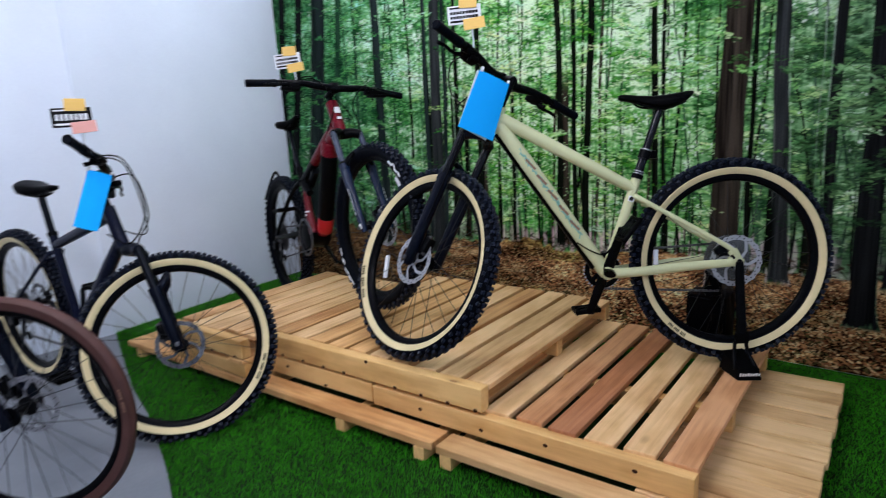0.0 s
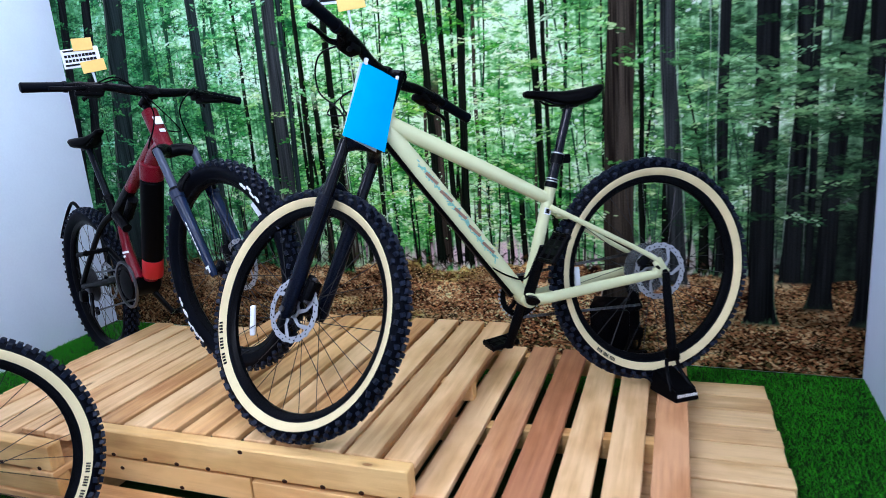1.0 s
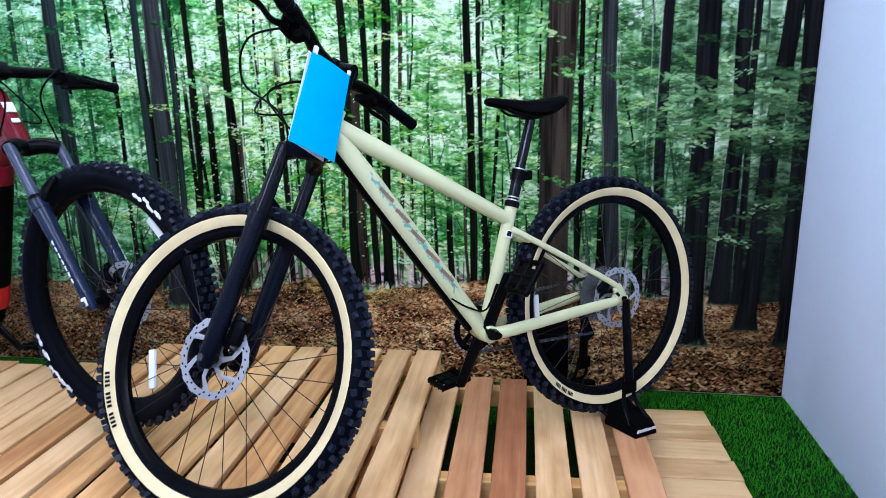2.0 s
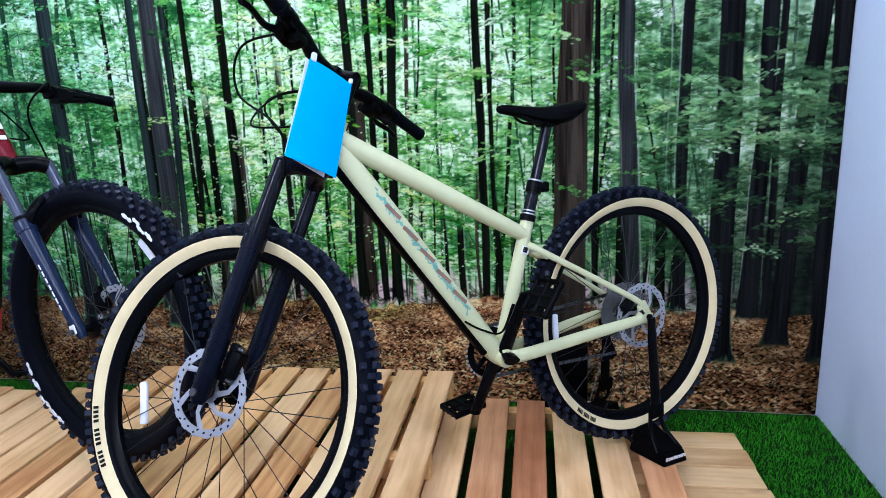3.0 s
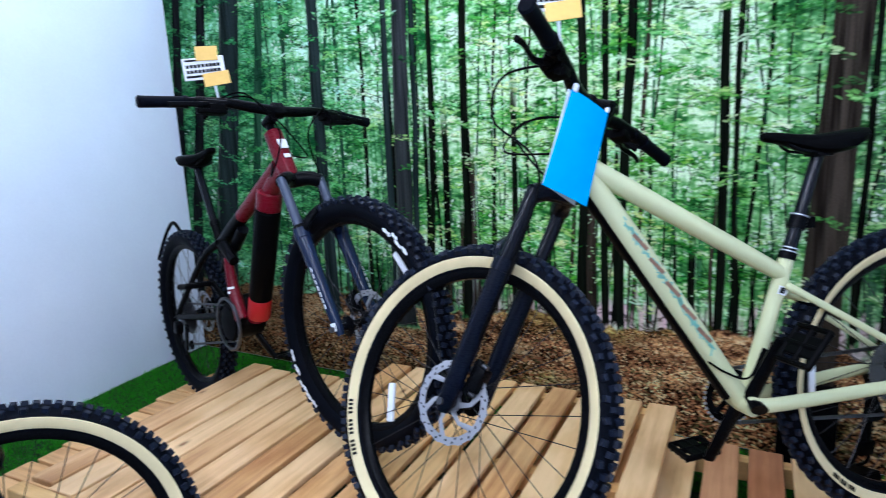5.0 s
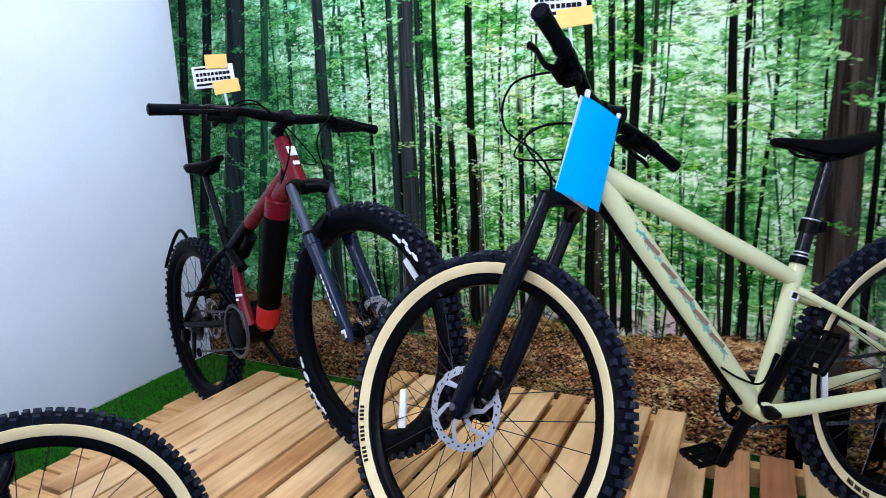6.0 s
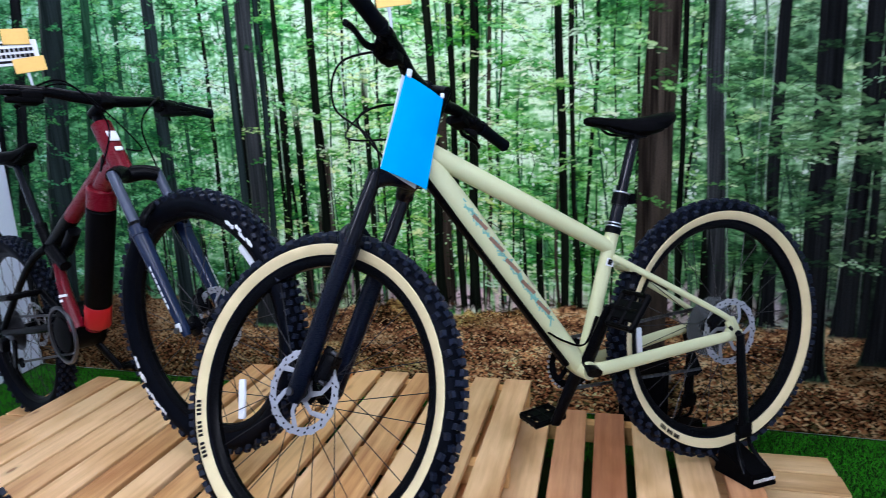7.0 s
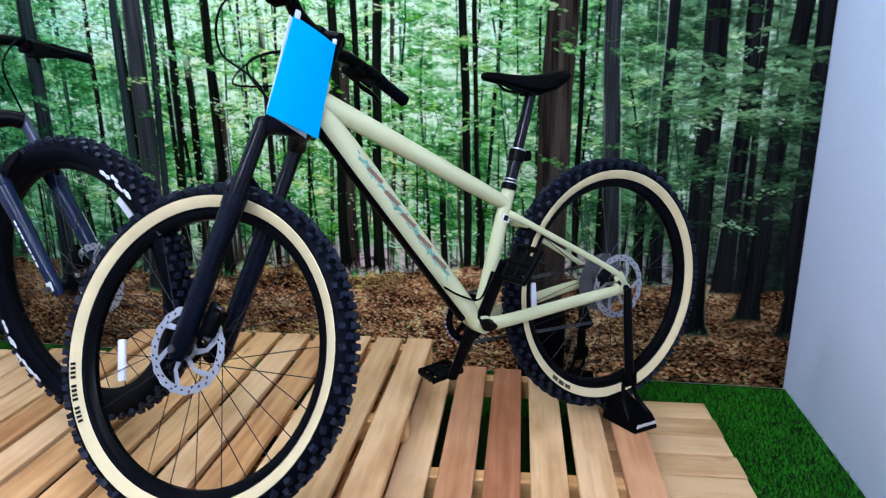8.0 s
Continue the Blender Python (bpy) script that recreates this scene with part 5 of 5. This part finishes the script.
        # guard on the chainstay and lower down tube, and hose clip
        part("down_tube_guard", sweep(bmesh.new(), [d0.lerp(d1, 0.06) + under, d0.lerp(d1, 0.95) + under], 0.0085, 8, 1.9), M["plastic"], bike)
    if p.get("battery"):
        for a0, a1, mt, nm in ((0.0, 0.14, "red", "battery_cap"), (0.14, 0.84, "plastic", "battery"), (0.84, 1.0, "battery_red", "battery_cap")):
            part(nm, sweep(bmesh.new(), [c0.lerp(c1, a0), c0.lerp(c1, a0 + 0.01), c0.lerp(c1, a1 - 0.01), c0.lerp(c1, a1)], [0.040, 0.0455 - 0.003 * a0, 0.0455 - 0.003 * a1, 0.039], 18, 0.95), M[mt], bike)
        part("motor", revolve(bmesh.new(), [(0.0, -0.062), (0.060, -0.060), (0.078, -0.045), (0.080, 0.045), (0.060, 0.060), (0.0, 0.062)], 28, bb + Vector((0.01, 0, 0.02))), M["plastic"], bike)
        part("seat_tube_shell", sweep(bmesh.new(), [(0.530, -0.036, R + 0.228), (0.536, -0.038, R + 0.125), (0.578, -0.040, R + 0.000)], [0.018, 0.022, 0.028], 14, 0.9, 4), fr, bike, "red lower seat tube shell")
        b = bmesh.new()
        for j in range(2):
            block(b, (0.003, 0.026, 0.009), Matrix.Translation((0.553, -0.054, R + 0.118 - 0.016 * j)) @ pose(0, 0, 0, 0, -10, -45), 0.001)
        part("frame_decal", b, M["white"], bike, smooth=False)
        part("shock_reservoir", rod(rock + Vector((0.075, -0.034, 0.075)), rock + Vector((0.150, -0.034, 0.010)), 0.021, 0.019, 16), M["black"], bike)
        part("shock_link", sweep(bmesh.new(), [t1 + Vector((0.06, -0.034, 0.0)), rock + Vector((0.085, -0.036, 0.03)), rock + Vector((0.03, -0.036, -0.02))], [0.012, 0.016, 0.012], 10, 0.6, 3), M["black"], bike)
        part("chain_guard", revolve(bmesh.new(), [(0.090, -0.066), (0.097, -0.067), (0.102, -0.064), (0.102, -0.058), (0.090, -0.058)], 36, bb, True), M["grey_metal"], bike, "grey chain guard ring")
        part("crank_cover", revolve(bmesh.new(), [(0.0, -0.070), (0.030, -0.070), (0.062, -0.064), (0.066, -0.058), (0.0, -0.056)], 30, bb), M["plastic"], bike)
        part("mudguard_loop", sweep(bmesh.new(), [ax + Vector((-0.10, 0.03, 0.36)), ax + Vector((-0.19, 0.035, 0.41)), ax + Vector((-0.27, 0.03, 0.38)), ax + Vector((-0.30, 0.0, 0.30)),
                                                  ax + Vector((-0.30, -0.02, 0.25))], 0.008, 8, 1, 5), M["plastic"], bike)
        b = bmesh.new()
        block(b, (0.004, 0.030, 0.034), Matrix.Translation(axis(p["ht"][0] + 0.095) + fwd * 0.0310) @ pose(0, 0, 0, 0, math.degrees(ha) - 90, 0), 0.0015)
        block(b, (0.004, 0.022, 0.014), Matrix.Translation(axis(p["ht"][0] + 0.055) + fwd * 0.0313) @ pose(0, 0, 0, 0, math.degrees(ha) - 90, 0), 0.0015)
        part("head_badge", b, M["white"], bike, smooth=False)
    return bike


def bike_pose(rear, heading, pitch, R, lean=0):
    """The pose of a bike whose rear axle lies at rear; lean: degrees to its right."""
    return Matrix.Translation(rear) @ pose(0, 0, 0, 0, 0, heading) @ pose(0, 0, 0, 0, -pitch, 0) @ pose(0, 0, 0, lean, 0, 0) @ pose(0, 0, -R)


GREEN = dict(R=0.364, wb=1.127, bb=(0.447, -0.044), seat=(0.343, 0.295), ht=(0.462, 0.546), bar=(0.655, 0.76), seal=0.69, saddle=(0.415, 0.157, 0.588), steer=-50, head=66, tw=0.060, rubber="rubber",
             band="cream", paint="sage", fork="satin", dropper=True, decals=True, crank=103, pedal=(54, 8), tt_drop=0.040, ss=0.066, marks=((-13, 1, 23, 14, "ink"),), marks_r=((-52, 1, 13, 14, "ink"),), spin=100, spin2=30, refl_f=(2, 0.212), refl_r=(2, 0.268), dt_r=0.0268, tt_r=0.0215, hose=0.24, dt_up=0.044, tt_dn=0.034)
green = bicycle("mountain_bike", "sage-green hardtail mountain bike with cream-walled tyres on the pallets", bike_pose((0.811, 3.248, 0.557), 218.6, 2.5, 0.364, 6.3), GREEN)

RED = dict(R=0.367, wb=1.26, leg=0.90, bb=(0.50, -0.015), seat=(0.37, 0.36), ht=(0.455, 0.60), stem=0.062, bar=(0.662, 0.79), saddle=(0.46, 0.20, 0.65), seal=0.66, refl_f=(-35, 0.27), refl_r=(-45, 0.283), steer=4.5, head=66.3, tw=0.066, rubber="rubber", paint="red", fork="slate",
           stanchion="blue_steel", full=True, battery=True, leg_print=True, crank=-70, marks=((42, -1, 17, 4, "white"), (210, -1, 38, 9, "white")), spin=10, dt_r=0.034, tt_r=0.025, hose=0.10, knob="low", bar_roll=0.038, ht_r=0.030)
red = bicycle("electric_bike", "red electric mountain bike with black battery and slate fork", bike_pose((-1.703, 3.186, 0.4415), -18.4, 9.9, 0.367, -1.5), RED)

NAVY = dict(R=0.36, wb=1.09, bb=(0.43, -0.045), seat=(0.33, 0.36), ht=(0.36, 0.50), bar=(0.64, 0.74), saddle=(0.425, 0.16, 0.578), steer=56, head=64.5, tw=0.058, rubber="rubber", band="cream", paint="navy",
            fork="satin", crank=120, marks=((-14, -1, 17, 14, "ink"),), spin=40, hose=0.12, rotor="grey_metal")
navy = bicycle("mountain_bike", "dark navy mountain bike with cream-walled tyres on the floor", bike_pose((-1.86, 1.83, 0.36), 6.0, -1.2, 0.36), NAVY)

GRAVEL = dict(R=0.348, wb=1.03, bb=(0.42, -0.06), seat=(0.30, 0.40), ht=(0.40, 0.54), bar=(0.62, 0.50), saddle=(0.37, 0.10, 0.62), steer=0, head=71, tw=0.042, rubber="brown", paint="satin", fork="satin",
              crank=-20, knob=False, rim_r=0.309, marks=((6, -1, 11, 9, "rust"),), spin=5, hose=0.10)
gravel = bicycle("gravel_bike", "dark bike with brown rubber tyres on the grey floor", bike_pose((-1.47, 0.80, 0.348), 36.0, 0.0, 0.348), GRAVEL)


# ---- rear wheel stand ----
def wheel_stand():
    m = bike_pose((0.811, 3.248, 0.557), 218.6, 0.0, 0.364)
    m = Matrix.Translation((m.translation.x, m.translation.y, MID + 0.001)) @ m.to_3x3().to_4x4()
    ob = thing("bike_stand", "black steel rear-wheel stand with wide feet on the slats", "bike stand", m)
    zt = 0.557 - MID
    for s in (1, -1):
        part("upright", sweep(bmesh.new(), [(-0.006, s * 0.104, 0.115), (-0.004, s * 0.102, 0.17), (0.004, s * 0.090, zt - 0.05), (0.006, s * 0.087, zt + 0.010)], [0.020, 0.018, 0.0165, 0.014], 12, 0.4), M["black"], ob)
        part("collar", one_block((0.046, 0.018, 0.040), pose(-0.007, s * 0.103, 0.128, s * 4, 0, 0), 0.005, 2), M["plastic"], ob)
        for x0, x1, y1 in ((0.016, 0.032, 0.150), (-0.020, -0.038, 0.168)):
            part("prong", sweep(bmesh.new(), [(x0, s * 0.104, 0.120), (x0 * 0.6 + x1 * 0.4, s * 0.116, 0.075), (x1, s * y1, 0.030)], [0.0065, 0.0065, 0.007], 10, 0.8, 4), M["black"], ob)
        b = bmesh.new()
        lo = add_ring(b, [(0.052, s * 0.060, 0), (0.038, s * 0.180, 0), (-0.046, s * 0.188, 0), (-0.040, s * 0.062, 0)])
        hi = add_ring(b, [(0.042, s * 0.066, 0.072), (0.030, s * 0.172, 0.036), (-0.038, s * 0.180, 0.035), (-0.030, s * 0.068, 0.076)])
        skin(b, [lo, hi])
        bmesh.ops.bevel(b, geom=b.edges[:], offset=0.004, segments=2, affect="EDGES")
        foot = part("foot", b, M["plastic"], ob, "black wedge foot", smooth=False)
        b = bmesh.new()
        for j in range(8):
            block(b, (0.0066, 0.0014, 0.016 if j % 3 else 0.019), pose(0.026 - j * 0.0088, s * (0.1778 + 0.0008 * j), 0.0180, s * -13, 0, s * -5), 0)
        part("foot_marking", b, M["white"], foot, smooth=False)
    for x in (-0.045, 0.045):
        part("cradle_bar", sweep(bmesh.new(), [(x, -0.07, 0.03), (x * 1.2, -0.040, 0.046), (x * 1.2, 0.040, 0.046), (x, 0.07, 0.03)], 0.007, 10, 1, 3), M["black"], ob)


wheel_stand()


# ---- black box against the mural ----
def floor_box():
    ob = thing("box", "plain black box standing on the turf against the mural", "box", pose(0.625, 3.69, 0.0))
    part("body", one_block((0.170, 0.130, 0.290), pose(0, 0, 0.145), 0.006, 2), M["plastic"], ob)
    part("front_panel", one_block((0.146, 0.006, 0.262), pose(0, -0.066, 0.146), 0.002), M["black"], ob)


floor_box()


# ---- cards and price tags ----
def frame_from(centre, right, down):
    x = Vector(right).normalized()
    y = -Vector(down)
    y = (y - x * y.dot(x)).normalized()
    z = x.cross(y)
    return Matrix.Translation(centre) @ Matrix((x, y, z)).transposed().to_4x4()


def folded_card(m, w, h, label, inset=0.0):
    """A folded card, blue in front, white on the leaf behind, hung from the bar by two clips."""
    ob = thing("spec_card", label, "card", m, "blue spec cards")
    b, rings = bmesh.new(), []
    for i in range(9):
        x = -w / 2 + w * i / 8
        bow = 0.004 * math.sin(math.pi * i / 8)
        top = x + inset * (1 - i / 8)            # the pinched top corner
        rings.append(add_ring(b, [(top, h / 2, bow), (x, -h / 2, bow), (x, -h / 2, bow - 0.0012), (top, h / 2, bow - 0.0012)]))
    skin(b, rings)
    part("front_leaf", b, M["blue"], ob)
    part("back_leaf", one_block((w * 0.90, h * 0.97, 0.0012), pose(-0.002, -0.003, -0.011, 0, 7, 0 if not inset else -3), 0.0004), M["white"], ob, "white back leaf")
    for x, k in ((-w * 0.45 + inset, 1.0), (w * 0.46, 0.6)):
        part("clip", one_block((0.011 * k, 0.018 * k, 0.008), pose(x, h / 2 + 0.005, 0.001), 0.003 * k, 2), M["white"], ob)
    return ob


folded_card(frame_from((0.1435, 2.697, 1.147), (0.050, 0.126, -0.059), (-0.027, -0.090, -0.185)), 0.148, 0.207, "bright blue folded card hanging from the handlebar", 0.020)


def price_tag(m, label, dark):
    """A label plate with printed rows, a card top and bottom, on a clear clip."""
    ob = thing("price_tag", label, "price tag", m, "price tags")
    part("plate", one_block((0.094, 0.050, 0.003), pose(0, 0, 0), 0.0012), M["ink" if dark else "white"], ob)
    b = bmesh.new()
    ink = "white" if dark else "ink"
    block(b, (0.040, 0.004, 0.001), pose(-0.02, 0.019, 0.0022), 0)
    rng = random.Random(4)
    if dark:                                     # a row of large letters
        for k in range(7):
            block(b, (rng.uniform(0.006, 0.009), 0.016, 0.001), pose(-0.034 + k * 0.0112, 0.001, 0.0022), 0)
    else:                                        # two rows of close letters
        for row, tall in ((0.006, 0.007), (-0.006, 0.007)):
            for k in range(9):
                block(b, (rng.uniform(0.0062, 0.0078), tall, 0.001), pose(-0.036 + k * 0.0088, row, 0.0022), 0)
    block(b, (0.082, 0.005, 0.001), pose(0, -0.017, 0.0022), 0)
    part("printed_text", b, M[ink], ob, smooth=False)
    part("top_card", one_block((0.050, 0.032, 0.002), pose(0.012, 0.032, 0.004, 0, 0, -3), 0.0009), M["yellow"], ob, "yellow card top")
    part("bottom_card", one_block((0.060, 0.030, 0.002), pose(0.026, -0.026, 0.005, 0, 0, 4), 0.0009), M["yellow" if not dark else "pink"], ob)
    part("clip_post", sweep(bmesh.new(), [(0.018, -0.036, -0.001), (0.020, -0.070, -0.002), (0.018, -0.100, -0.006)], [0.006, 0.004, 0.007], 8, 0.6), M["clear"], ob)
    return ob


def facing(x, y, z, turn, roll=0):
    return pose(x, y, z, 90, 0, turn) @ pose(0, 0, 0, 0, 0, roll)


price_tag(facing(0.086, 2.684, 1.445, 30, 2) @ Matrix.Scale(1.2, 4), "yellow and white price tag clipped above the green bike's bar", False)
price_tag(facing(-1.040, 2.806, 1.400, 35, 4) @ Matrix.Scale(1.3, 4), "yellow and white price tag clipped above the red bike's bar", False)
folded_card(frame_from((-0.941, 1.822, 0.893), (0.039, 0.055, -0.025), (-0.031, -0.088, -0.183)), 0.080, 0.207, "blue folded card hanging from the navy bike's handlebar")
price_tag(facing(-0.95, 1.805, 1.182, 62, 0) @ Matrix.Scale(1.3, 4), "black and yellow price tag clipped above the navy bike's bar", True)
